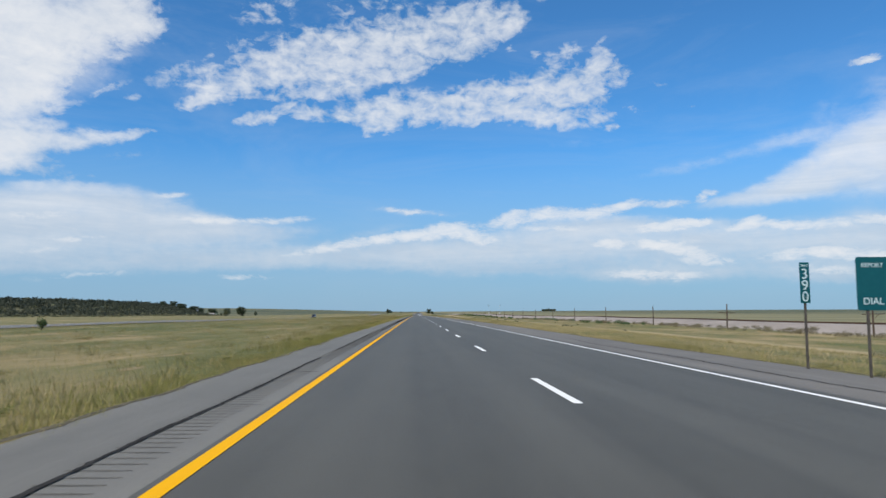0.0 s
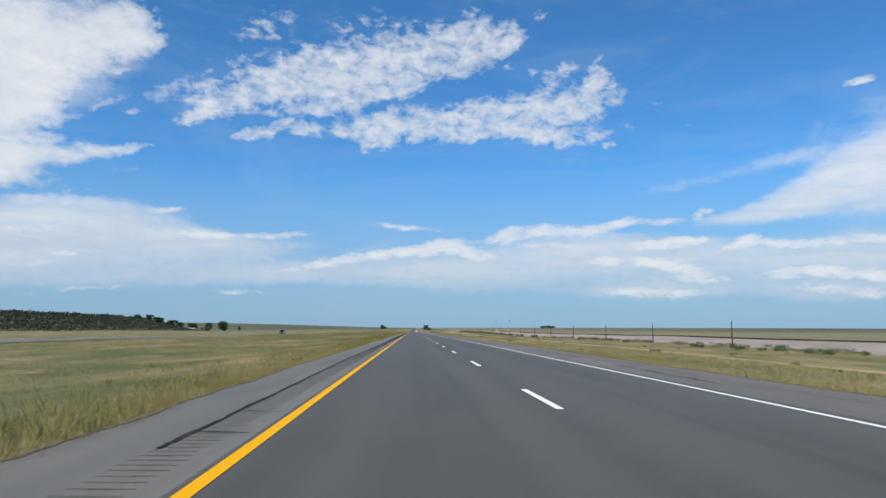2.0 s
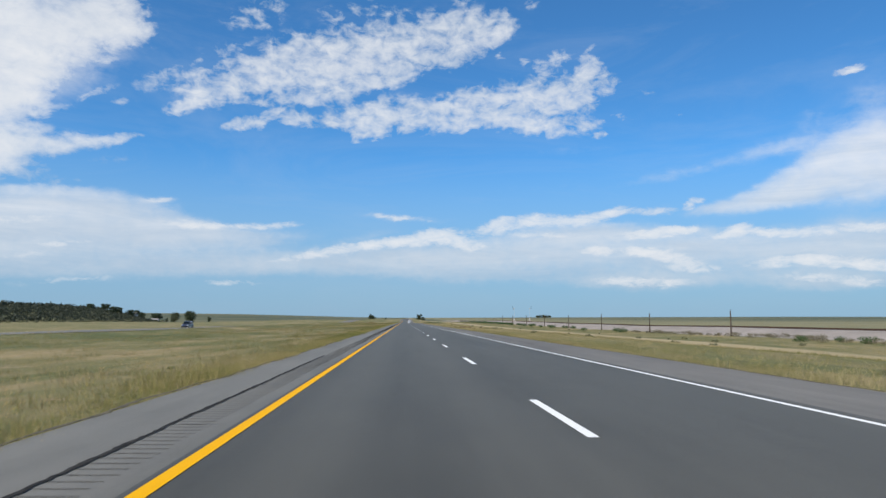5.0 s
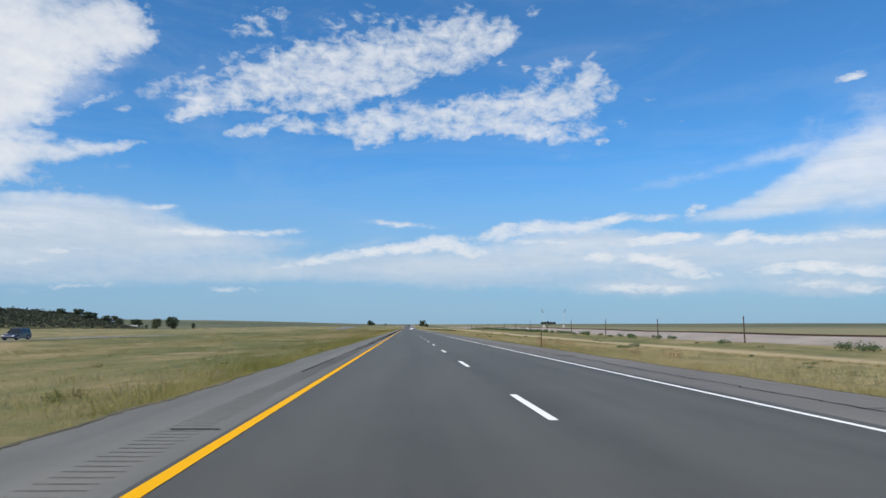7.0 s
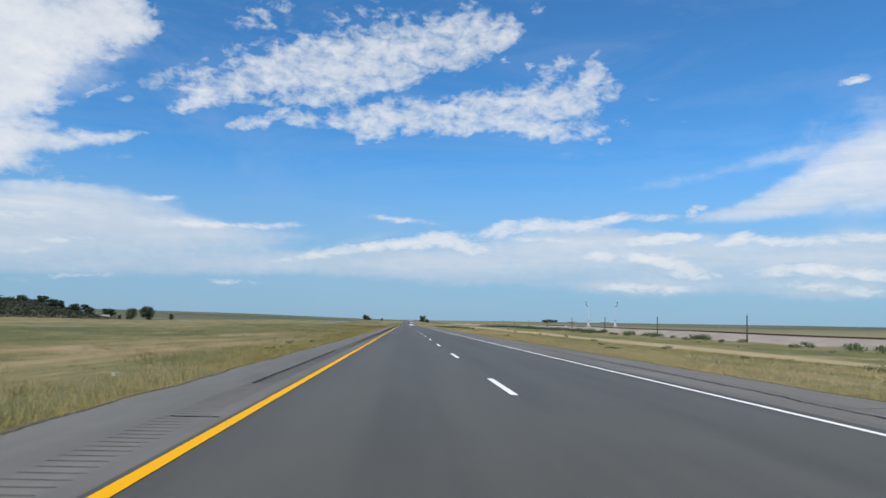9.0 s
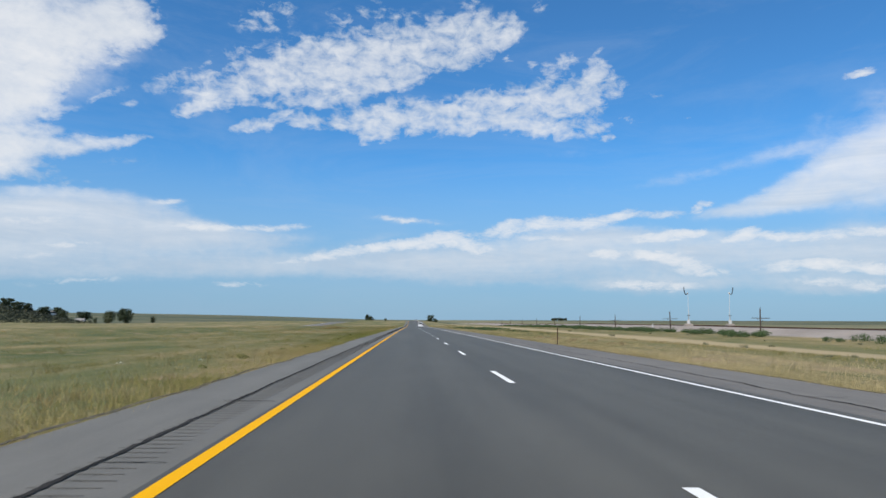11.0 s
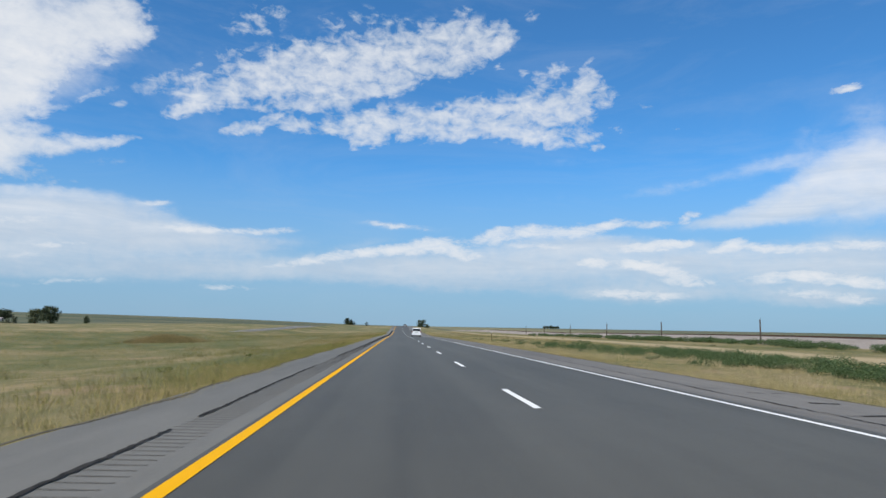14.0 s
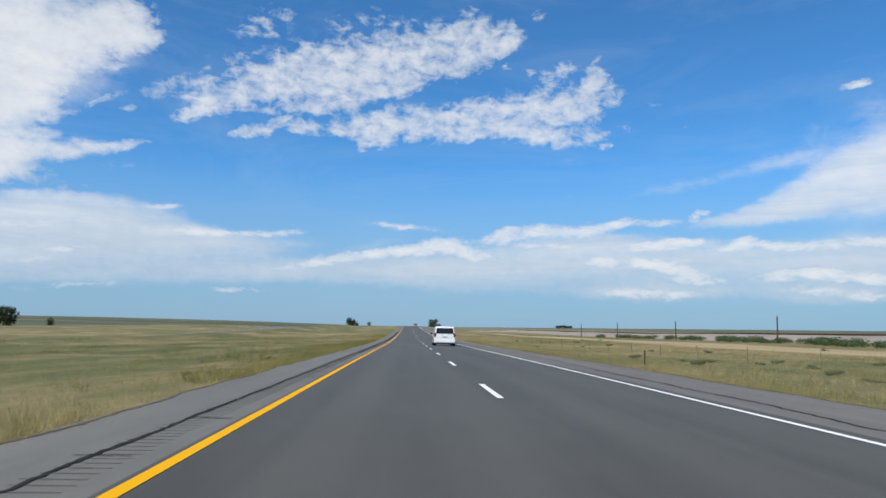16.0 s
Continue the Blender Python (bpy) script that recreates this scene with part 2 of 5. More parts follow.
band = blob(band, 22.08, 6.77, 1.31, 0.35, -2.3, 0.6)
band = blob(band, 25.71, 6.65, 1.13, 0.47, 13.3, 0.9)
band = blob(band, 25.29, 6.12, 1.88, 0.41, 2.8, 0.6)
band = blob(band, 28.01, 6.25, 2.99, 0.46, -6.2, 0.8)
band = blob(band, 31.70, 6.25, 3.89, 0.39, -1.2, 0.5)
band = blob(band, 34.81, 6.33, 2.63, 0.44, -0.5, 0.5)
band = blob(band, 15.56, 5.24, 1.54, 0.50, -1.2, 0.95)
band = blob(band, 18.68, 5.22, 1.70, 0.49, -6.7, 0.8)
band = blob(band, 20.77, 4.73, 2.97, 0.56, -9.9, 0.85)
band = blob(band, 22.80, 3.81, 2.57, 0.41, -4.6, 0.6)
band = blob(band, 19.87, 2.74, 3.32, 0.49, -0.9, 0.65)
band = blob(band, 16.90, 2.91, 2.06, 0.43, -0.7, 0.5)
band = blob(band, 29.05, 4.13, 2.93, 0.46, 3.5, 0.75)
band = blob(band, 32.29, 3.93, 3.29, 0.58, -5.7, 0.75)
band = blob(band, 34.50, 3.61, 2.11, 0.56, -2.2, 0.6)
band = blob(band, 30.82, 2.86, 3.38, 0.39, -4.9, 0.5)
band = blob(band, 33.93, 2.38, 1.60, 0.50, -1.4, 0.5)
band = blob(band, -0.69, 8.09, 3.31, 0.29, -4.6, 0.5)
band = blob(band, -25.58, 5.35, 2.30, 0.26, 5.1, 0.5)
band = blob(band, -14.40, 7.08, 3.39, 0.35, 2.1, 0.5)
band = blob(band, -10.13, 7.27, 2.81, 0.28, 3.6, 0.5)
band = blob(band, -18.96, 8.87, 1.80, 0.27, 9.8, 0.5)
band = blob(band, -13.64, 2.74, 2.70, 0.35, 0.8, 0.5)
band = blob(band, -27.74, 6.89, 3.34, 0.50, 4.0, 0.35)
band = blob(band, -16.88, 7.11, 2.30, 0.48, -2.8, 0.45)
band = blob(band, -7.88, 4.87, 4.28, 0.36, 5.9, 0.5)
band = blob(band, -27.61, 4.34, 3.32, 0.38, 4.8, 0.3)
band = blob(band, -24.38, 2.78, 4.72, 0.32, 4.8, 0.35)

def above(value, floor, scale):
    """A layer's thickness: what stands over the floor, times the scale."""
    return wmath("MULTIPLY", wmath("MAXIMUM", wmath("SUBTRACT", value, floor), 0.0), scale)


left = ramp(azimuth, -16.0, -22.0)
puff = wmath("MINIMUM", puff, wmath("MULTIPLY_ADD", left, 0.8, 1.0))
veil = wmath("MINIMUM", veil, 1.7)
fine = wnoise(0.75, 1.15, 1.0, 7, 0.62, 0.35)
mid = wnoise(0.2, 0.42, 1.0, 5, 0.58, 0.5, 9.0)
wisp = wnoise(0.06, 0.34, 1.0, 7, 0.62, 0.6, 21.0)
streak = wnoise(0.8, 2.0, 1.0, 8, 0.68, 0.6, 33.0)
rags = wmath("ADD", wmath("MULTIPLY", wmath("SUBTRACT", fine, 0.5), 3.0), wmath("MULTIPLY", wmath("SUBTRACT", mid, 0.5), 1.4))
calm = wmath("MULTIPLY_ADD", left, -0.35, 1.0)
puff_d = wmath("MULTIPLY", above(wmath("ADD", puff, wmath("MULTIPLY", rags, calm)), 0.24, 1.5), ramp(puff, 0.04, 0.32))
veil_d = wmath("MULTIPLY", above(wmath("ADD", veil, wmath("ADD", wmath("MULTIPLY", wmath("SUBTRACT", wisp, 0.5), 0.9), wmath("MULTIPLY", rags, 0.4))), 0.06, 0.95), ramp(veil, 0.0, 0.75))
band_d = wmath("MULTIPLY", above(wmath("ADD", band, wmath("MULTIPLY", wmath("SUBTRACT", streak, 0.5), 2.6)), 0.1, 1.35), ramp(band, 0.0, 0.5))
cirrus = above(wnoise(0.04, 0.16, 1.0, 8, 0.66, 1.2, 57.0), 0.47, 0.5)
haze = wmath("MULTIPLY", wmath("POWER", ramp(height, 13.0, 0.5, False), 1.3), 2.1)
near = wmath("ADD", puff_d, band_d)
far = wmath("ADD", veil_d, wmath("ADD", cirrus, haze))
total = wmath("ADD", near, far)
near_tone = wmath("DIVIDE", wmath("ADD", wmath("MULTIPLY", puff_d, wmath("MULTIPLY_ADD", mid, 0.55, 0.66)), band_d), wmath("ADD", near, 0.001))
far_tone = wmath("DIVIDE", wmath("ADD", wmath("MULTIPLY", cirrus, 0.6), wmath("MULTIPLY", veil_d, wmath("MULTIPLY_ADD", wnoise(0.11, 0.8, 1.0, 6, 0.6, 0.7, 71.0), 1.1, 0.38))), wmath("ADD", far, 0.02))
front = wmath("SUBTRACT", 1.0, wmath("EXPONENT", wmath("MULTIPLY", near, -1.0)))
tone = wmath("ADD", wmath("MULTIPLY", front, near_tone), wmath("MULTIPLY", wmath("SUBTRACT", 1.0, front), far_tone))
cover = wmath("SUBTRACT", 1.0, wmath("EXPONENT", wmath("MULTIPLY", total, -1.0)))

shade = wn.new("ShaderNodeMix")
shade.data_type = "RGBA"
shade.inputs["A"].default_value = (0.30, 0.455, 0.645, 1)
shade.inputs["B"].default_value = (0.90, 0.92, 0.95, 1)
wl.new(wmath("MINIMUM", tone, 1.0), shade.inputs["Factor"])

air = wn.new("ShaderNodeMix")       # clean, dry high-plains air: a deeper blue
air.data_type, air.blend_type = "RGBA", "MULTIPLY"
air.inputs["Factor"].default_value = 1.0
air.inputs["B"].default_value = (0.42, 0.935, 1.28, 1)
wl.new(sky.outputs[0], air.inputs["A"])
clear = wnode("ShaderNodeBackground", Strength=0.119)
wl.new(air.outputs["Result"], clear.inputs["Color"])
cloud = wnode("ShaderNodeBackground", Strength=0.92)
wl.new(shade.outputs["Result"], cloud.inputs["Color"])
over = wn.new("ShaderNodeMixShader")
wl.new(wmath("MULTIPLY", cover, ramp(height, -4.0, -0.5)), over.inputs[0])
wl.new(clear.outputs[0], over.inputs[1])
wl.new(cloud.outputs[0], over.inputs[2])
wl.new(over.outputs[0], wn.new("ShaderNodeOutputWorld").inputs["Surface"])

sun = new("sun", bpy.data.lights.new("sun", "SUN"))
sun.data.energy, sun.data.angle, sun.data.color = 4.4, radians(0.53), (1.0, 0.92, 0.79)
sun.matrix_world = look((math.sin(radians(SUN_AZ)) * 100, math.cos(radians(SUN_AZ)) * 100, 100 * math.tan(radians(SUN_EL))), (0, 0, 0))


# ---- materials ----
def material(name, rough=0.8, metal=0.0):
    """A node material; returns it with its nodes, links and main shader."""
    m = bpy.data.materials.new(name)
    m.use_nodes = True
    t = m.node_tree
    p = t.nodes["Principled BSDF"]
    p.inputs["Specular IOR Level"].default_value = 0.35
    p.inputs["Roughness"].default_value, p.inputs["Metallic"].default_value = rough, metal
    return m, t.nodes, t.links, p


def noise_of(nodes, links, scale, detail=4, rough=0.55, stretch=(1, 1, 1), coord="Object"):
    tc = nodes.new("ShaderNodeTexCoord")
    mp = nodes.new("ShaderNodeMapping")
    mp.inputs["Scale"].default_value = stretch
    links.new(tc.outputs[coord], mp.inputs[0])
    n = nodes.new("ShaderNodeTexNoise")
    n.inputs["Scale"].default_value, n.inputs["Detail"].default_value, n.inputs["Roughness"].default_value = scale, detail, rough
    links.new(mp.outputs[0], n.inputs["Vector"])
    return n.outputs["Fac"]


def colours(nodes, links, fac, stops):
    r = nodes.new("ShaderNodeValToRGB")
    while len(r.color_ramp.elements) < len(stops):
        r.color_ramp.elements.new(0.5)
    for e, (at, c) in zip(r.color_ramp.elements, stops):
        e.position, e.color = at, (*c, 1)
    links.new(fac, r.inputs[0])
    return r.outputs["Color"]


def blend(nodes, links, fac, a, b, mode="MIX"):
    m = nodes.new("ShaderNodeMix")
    m.data_type, m.blend_type = "RGBA", mode
    for key, v in (("Factor", fac), ("A", a), ("B", b)):
        if isinstance(v, (int, float)):
            m.inputs[key].default_value = v
        elif isinstance(v, tuple):
            m.inputs[key].default_value = (*v, 1)
        else:
            links.new(v, m.inputs[key])
    return m.outputs["Result"]


def between(nodes, links, fac, low, high):
    r = nodes.new("ShaderNodeMapRange")
    r.interpolation_type = "SMOOTHSTEP"
    r.inputs[1].default_value, r.inputs[2].default_value = low, high
    links.new(fac, r.inputs[0])
    return r.outputs[0]


def math_of(nodes, links, op, a, b=0.0):
    n = nodes.new("ShaderNodeMath")
    n.operation = op
    for i, v in enumerate((a, b)):
        if isinstance(v, (int, float)):
            n.inputs[i].default_value = v
        else:
            links.new(v, n.inputs[i])
    return n.outputs[0]


def bumped(nodes, links, p, fac, strength=0.3, distance=0.01):
    b = nodes.new("ShaderNodeBump")
    b.inputs["Strength"].default_value, b.inputs["Distance"].default_value = strength, distance
    links.new(fac, b.inputs["Height"])
    links.new(b.outputs[0], p.inputs["Normal"])


def worn(name, dark, light, scale=3.0, rough=0.7, metal=0.0, bump=0.2, stretch=(1, 1, 1)):
    """Plain worn material: two tones at two scales, with fine relief."""
    m, n, l, p = material(name, rough, metal)
    big, small = noise_of(n, l, scale, 4, 0.6, stretch), noise_of(n, l, scale * 14, 3, 0.6, stretch)
    f = math_of(n, l, "ADD", math_of(n, l, "MULTIPLY", big, 0.65), math_of(n, l, "MULTIPLY", small, 0.35))
    l.new(colours(n, l, f, [(0.35, dark), (0.65, light)]), p.inputs["Base Color"])
    if bump:
        bumped(n, l, p, small, bump)
    return m


def asphalt(name, dark, light, tracks=False):
    m, n, l, p = material(name, 0.88)
    p.inputs["Specular IOR Level"].default_value = 0.5
    # added sheen: the asphalt turns lighter at low viewing angles
    p.inputs["Sheen Weight"].default_value, p.inputs["Sheen Roughness"].default_value = (0.12 if tracks else 0.05), 0.4
    p.inputs["Sheen Tint"].default_value = (1.0, 0.93, 0.80, 1)
    grit = noise_of(n, l, 60, 3, 0.7)
    patch = noise_of(n, l, 0.5, 5, 0.6, (1, 0.12, 1))
    long = noise_of(n, l, 1.4, 4, 0.6, (1, 0.02, 1))
    blotch = noise_of(n, l, 1.3, 5, 0.7, (1, 0.35, 1))
    f = math_of(n, l, "ADD", math_of(n, l, "MULTIPLY", patch, 0.35), math_of(n, l, "ADD", math_of(n, l, "MULTIPLY", long, 0.4), math_of(n, l, "MULTIPLY", blotch, 0.25)))
    base = colours(n, l, f, [(0.36, dark), (0.64, light)])
    if tracks:
        # oil-darkened lane middles, wheel paths polished lighter
        tc = n.new("ShaderNodeTexCoord")
        s = n.new("ShaderNodeSeparateXYZ")
        l.new(tc.outputs["Object"], s.inputs[0])
        w = math_of(n, l, "SINE", math_of(n, l, "MULTIPLY", math_of(n, l, "ADD", s.outputs[0], 1.04), 2 * math.pi / 1.68))
        w = math_of(n, l, "ADD", w, math_of(n, l, "MULTIPLY", math_of(n, l, "SUBTRACT", long, 0.5), 3.0))
        base = blend(n, l, math_of(n, l, "MULTIPLY", between(n, l, w, -1.0, 1.3), 0.35), base, light)
    speck = between(n, l, grit, 0.55, 0.8)
    l.new(blend(n, l, math_of(n, l, "MULTIPLY", speck, 0.25), base, tuple(min(1, c * 2.4) for c in light)), p.inputs["Base Color"])
    bumped(n, l, p, grit, 0.5, 0.006)
    return m


M_LANE = asphalt("lane_asphalt", (0.034, 0.0325, 0.026), (0.074, 0.071, 0.058), True)
M_SHOULDER = asphalt("shoulder_asphalt", (0.092, 0.089, 0.078), (0.172, 0.165, 0.145))
M_SHOULDER_WARM = asphalt("brownish_shoulder_asphalt", (0.095, 0.087, 0.076), (0.174, 0.160, 0.139))
M_TAR = worn("crack_tar", (0.016, 0.016, 0.015), (0.05, 0.048, 0.045), 7.0, 0.97, bump=0.1)
M_TAR.node_tree.nodes["Principled BSDF"].inputs["Specular IOR Level"].default_value = 0.08
# edge dirt, toned darker to include the shadow of the grass
M_DIRT_SHADE = worn("edge_dirt_shade", (0.06, 0.053, 0.036), (0.15, 0.13, 0.085), 6.0, 0.97, bump=0.5)
# darker tone that stands in for the depth of the milled grooves
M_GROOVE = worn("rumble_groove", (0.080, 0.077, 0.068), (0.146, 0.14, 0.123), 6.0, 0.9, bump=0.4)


def paint(name, colour, under):
    """Road paint, thinned by tyres where fine noise lets the asphalt show."""
    m, n, l, p = material(name, 0.75)
    p.inputs["Specular IOR Level"].default_value = 0.12
    f = between(n, l, math_of(n, l, "ADD", math_of(n, l, "MULTIPLY", noise_of(n, l, 45, 4, 0.7), 0.7), math_of(n, l, "MULTIPLY", noise_of(n, l, 1.5, 4, 0.6), 0.3)), 0.56, 0.74)
    l.new(blend(n, l, math_of(n, l, "MULTIPLY", f, 0.55), colour, under), p.inputs["Base Color"])
    bumped(n, l, p, noise_of(n, l, 70, 2, 0.6), 0.35, 0.004)
    return m


M_YELLOW = paint("yellow_road_paint", (0.80, 0.40, 0.0), (0.42, 0.22, 0.0))
M_WHITE = paint("white_road_paint", (0.80, 0.80, 0.78), (0.35, 0.35, 0.34))


def ground_material():
    """Dry prairie: straw and green in drifts, cut verges, the railway's pale ballast and a dirt track, by their place across the road."""
    m, n, l, p = material("prairie", 0.95)
    tc = n.new("ShaderNodeTexCoord")
    s = n.new("ShaderNodeSeparateXYZ")
    l.new(tc.outputs["Object"], s.inputs[0])
    x, y = s.outputs[0], s.outputs[1]
    drift = noise_of(n, l, 0.035, 6, 0.62, (1.2, 0.5, 1))
    patch = noise_of(n, l, 0.24, 6, 0.64, (1, 0.33, 1))
    clump = noise_of(n, l, 0.9, 5, 0.7, (1, 0.5, 1))
    fine = noise_of(n, l, 5.0, 6, 0.75)
    # dry straw beside the verge and past the other carriageway, greener in the swale between
    across = math_of(n, l, "ADD", x, math_of(n, l, "MULTIPLY", math_of(n, l, "SUBTRACT", drift, 0.5), 26.0))
    dry = math_of(n, l, "MULTIPLY", between(n, l, across, -24.0, -10.0), 0.03)
    dry = math_of(n, l, "ADD", dry, math_of(n, l, "MULTIPLY", between(n, l, across, -52.0, -60.0), 0.03))
    dry = math_of(n, l, "SUBTRACT", dry, math_of(n, l, "MULTIPLY", between(n, l, x, -5.6, -4.2), 0.012))
    f = math_of(n, l, "ADD", math_of(n, l, "MULTIPLY", drift, 0.3), math_of(n, l, "ADD", math_of(n, l, "MULTIPLY", patch, 0.52), math_of(n, l, "ADD", math_of(n, l, "MULTIPLY", clump, 0.12), math_of(n, l, "MULTIPLY", fine, 0.06))))
    dry = math_of(n, l, "ADD", dry, math_of(n, l, "MULTIPLY", between(n, l, x, 9.0, 11.0), 0.018))
    f = math_of(n, l, "ADD", f, dry)
    grass = colours(n, l, f, [(0.40, (0.078, 0.100, 0.031)), (0.48, (0.126, 0.130, 0.044)), (0.545, (0.192, 0.166, 0.070)), (0.63, (0.31, 0.238, 0.12))])
    bare = between(n, l, noise_of(n, l, 0.22, 6, 0.72, (1, 0.8, 1)), 0.58, 0.66)
    grass = blend(n, l, math_of(n, l, "MULTIPLY", bare, 0.6), grass, (0.36, 0.245, 0.15))
    # far fields: long bands of crops and stubble across the view
    far = noise_of(n, l, 0.004, 3, 0.5, (0.25, 1.6, 1))
    crops = colours(n, l, far, [(0.40, (0.055, 0.070, 0.038)), (0.47, (0.085, 0.098, 0.052)), (0.54, (0.17, 0.155, 0.08)), (0.62, (0.065, 0.085, 0.043))])
    wob = math_of(n, l, "MULTIPLY", math_of(n, l, "SUBTRACT", noise_of(n, l, 0.05, 4, 0.6), 0.5), 10.0)
    xw = math_of(n, l, "ADD", x, wob)
    right_far = between(n, l, xw, 74.0, 84.0)
    left_far = between(n, l, xw, -290.0, -340.0)
    ahead = between(n, l, y, 1150.0, 1400.0)
    stubble = math_of(n, l, "MULTIPLY", between(n, l, xw, 80.0, 95.0), between(n, l, xw, 600.0, 250.0))
    crops = blend(n, l, math_of(n, l, "MULTIPLY", stubble, 0.45), crops, (0.27, 0.24, 0.125))
    base = blend(n, l, math_of(n, l, "MAXIMUM", right_far, math_of(n, l, "MAXIMUM", left_far, ahead)), grass, crops)
    # ballast and bare railway land
    gravel = colours(n, l, math_of(n, l, "ADD", math_of(n, l, "MULTIPLY", patch, 0.6), math_of(n, l, "MULTIPLY", fine, 0.4)), [(0.35, (0.22, 0.19, 0.165)), (0.62, (0.34, 0.30, 0.265))])
    rail = math_of(n, l, "MULTIPLY", between(n, l, xw, 51.0, 54.0), between(n, l, x, 68.0, 62.0))
    rail = math_of(n, l, "MULTIPLY", rail, between(n, l, y, 1400.0, 1150.0))
    base = blend(n, l, rail, base, gravel)
    # straw-coloured track mown along the right-of-way
    track = math_of(n, l, "MULTIPLY", between(n, l, math_of(n, l, "ADD", x, math_of(n, l, "MULTIPLY", wob, 0.25)), 24.0, 26.5), between(n, l, math_of(n, l, "ADD", x, math_of(n, l, "MULTIPLY", wob, 0.25)), 33.5, 31.0))
    base = blend(n, l, math_of(n, l, "MULTIPLY", track, 0.8), base, (0.42, 0.33, 0.19))
    l.new(base, p.inputs["Base Color"])
    bumped(n, l, p, math_of(n, l, "ADD", fine, patch), 0.6, 0.12)
    return m


M_GROUND = ground_material()


# ---- helpers for meshes ----
def mesh_ob(name, verts, faces, mat, smooth=False):
    me = bpy.data.meshes.new(name)
    me.from_pydata([tuple(v) for v in verts], [], faces)
    me.materials.append(mat)
    if smooth:
        me.shade_smooth()
    return new(name, me)


def part(name, bm, mat, parent, label=""):
    me = bpy.data.meshes.new(name)
    bmesh.ops.recalc_face_normals(bm, faces=bm.faces)
    bm.to_mesh(me)
    bm.free()
    me.materials.append(mat)
    ob = new(name, me)
    ob.parent = parent
    if label:
        ob["label"] = label
    return ob


def box(bm, x0, x1, y0, y1, z0, z1, bevel=0.0):
    made = bmesh.ops.create_cube(bm, size=1, matrix=Matrix.Translation(((x0 + x1) / 2, (y0 + y1) / 2, (z0 + z1) / 2)) @ Matrix.Diagonal((x1 - x0, y1 - y0, z1 - z0, 1)))
    if bevel:
        edges = list({e for v in made["verts"] for e in v.link_edges})
        bmesh.ops.bevel(bm, geom=edges, offset=bevel, segments=2, affect="EDGES")


def tube(bm, a, b, r0, r1=None, n=8, caps=True):
    """A tapered round bar from a to b."""
    a, b = Vector(a), Vector(b)
    d = b - a
    turn = d.to_track_quat("Z", "Y").to_matrix().to_4x4()
    bmesh.ops.create_cone(bm, cap_ends=caps, segments=n, radius1=r0, radius2=r0 if r1 is None else r1, depth=d.length, matrix=Matrix.Translation((a + b) / 2) @ turn)


def empty(name, m):
    ob = new(name)
    ob.empty_display_size = 0.2
    ob.matrix_world = m
    return ob


# ---- the lie of the land ----
LIE_Y = (-300, 0, 60, 100, 140, 165, 260, 330, 440, 470, 500, 530, 560, 600, 640, 678, 713, 778, 860, 943, 1000, 1100, 1300, 1700, 5200)
LIE_Z = (0.69, 0.0, -0.08, -0.16, -0.27, -0.36, -0.72, -1.0, -1.4, -1.49, -1.61, -1.76, -1.91, -2.1, -2.33, -2.67, -2.81, -2.54, -1.59, -0.57, -0.49, -1.47, -3.87, -7.17, -7.17)
_fine = np.arange(-300.0, 5200.0, 4.0)
_z = np.interp(_fine, LIE_Y, LIE_Z)
_pad = np.concatenate([np.full(6, _z[0]), _z, np.full(6, _z[-1])])
_z = np.convolve(_pad, np.hanning(15)[1:-1] / np.hanning(15)[1:-1].sum(), "valid")
CROSS = -math.tan(radians(0.6))      # the carriageway falls gently to the right


def lie(y):
    return np.interp(y, _fine, _z)


def road_z(x, y):
    return lie(y) + CROSS * x


LEFT, RIGHT = -3.35, 7.75             # the edges of the paved shoulders
OPP0, OPP1 = -57.5, -46.0                   # the other carriageway


def smooth01(v):
    v = np.clip(v, 0, 1)
    return v * v * (3 - 2 * v)


RAIL_Y = (-300, 100, 250, 380, 450, 560, 640, 710, 800, 1000, 1300, 5200)
RAIL_Z = (-1.9, -1.9, -2.0, -2.45, -2.45, -2.3, -2.3, -2.6, -3.1, -3.2, -5.0, -8.0)


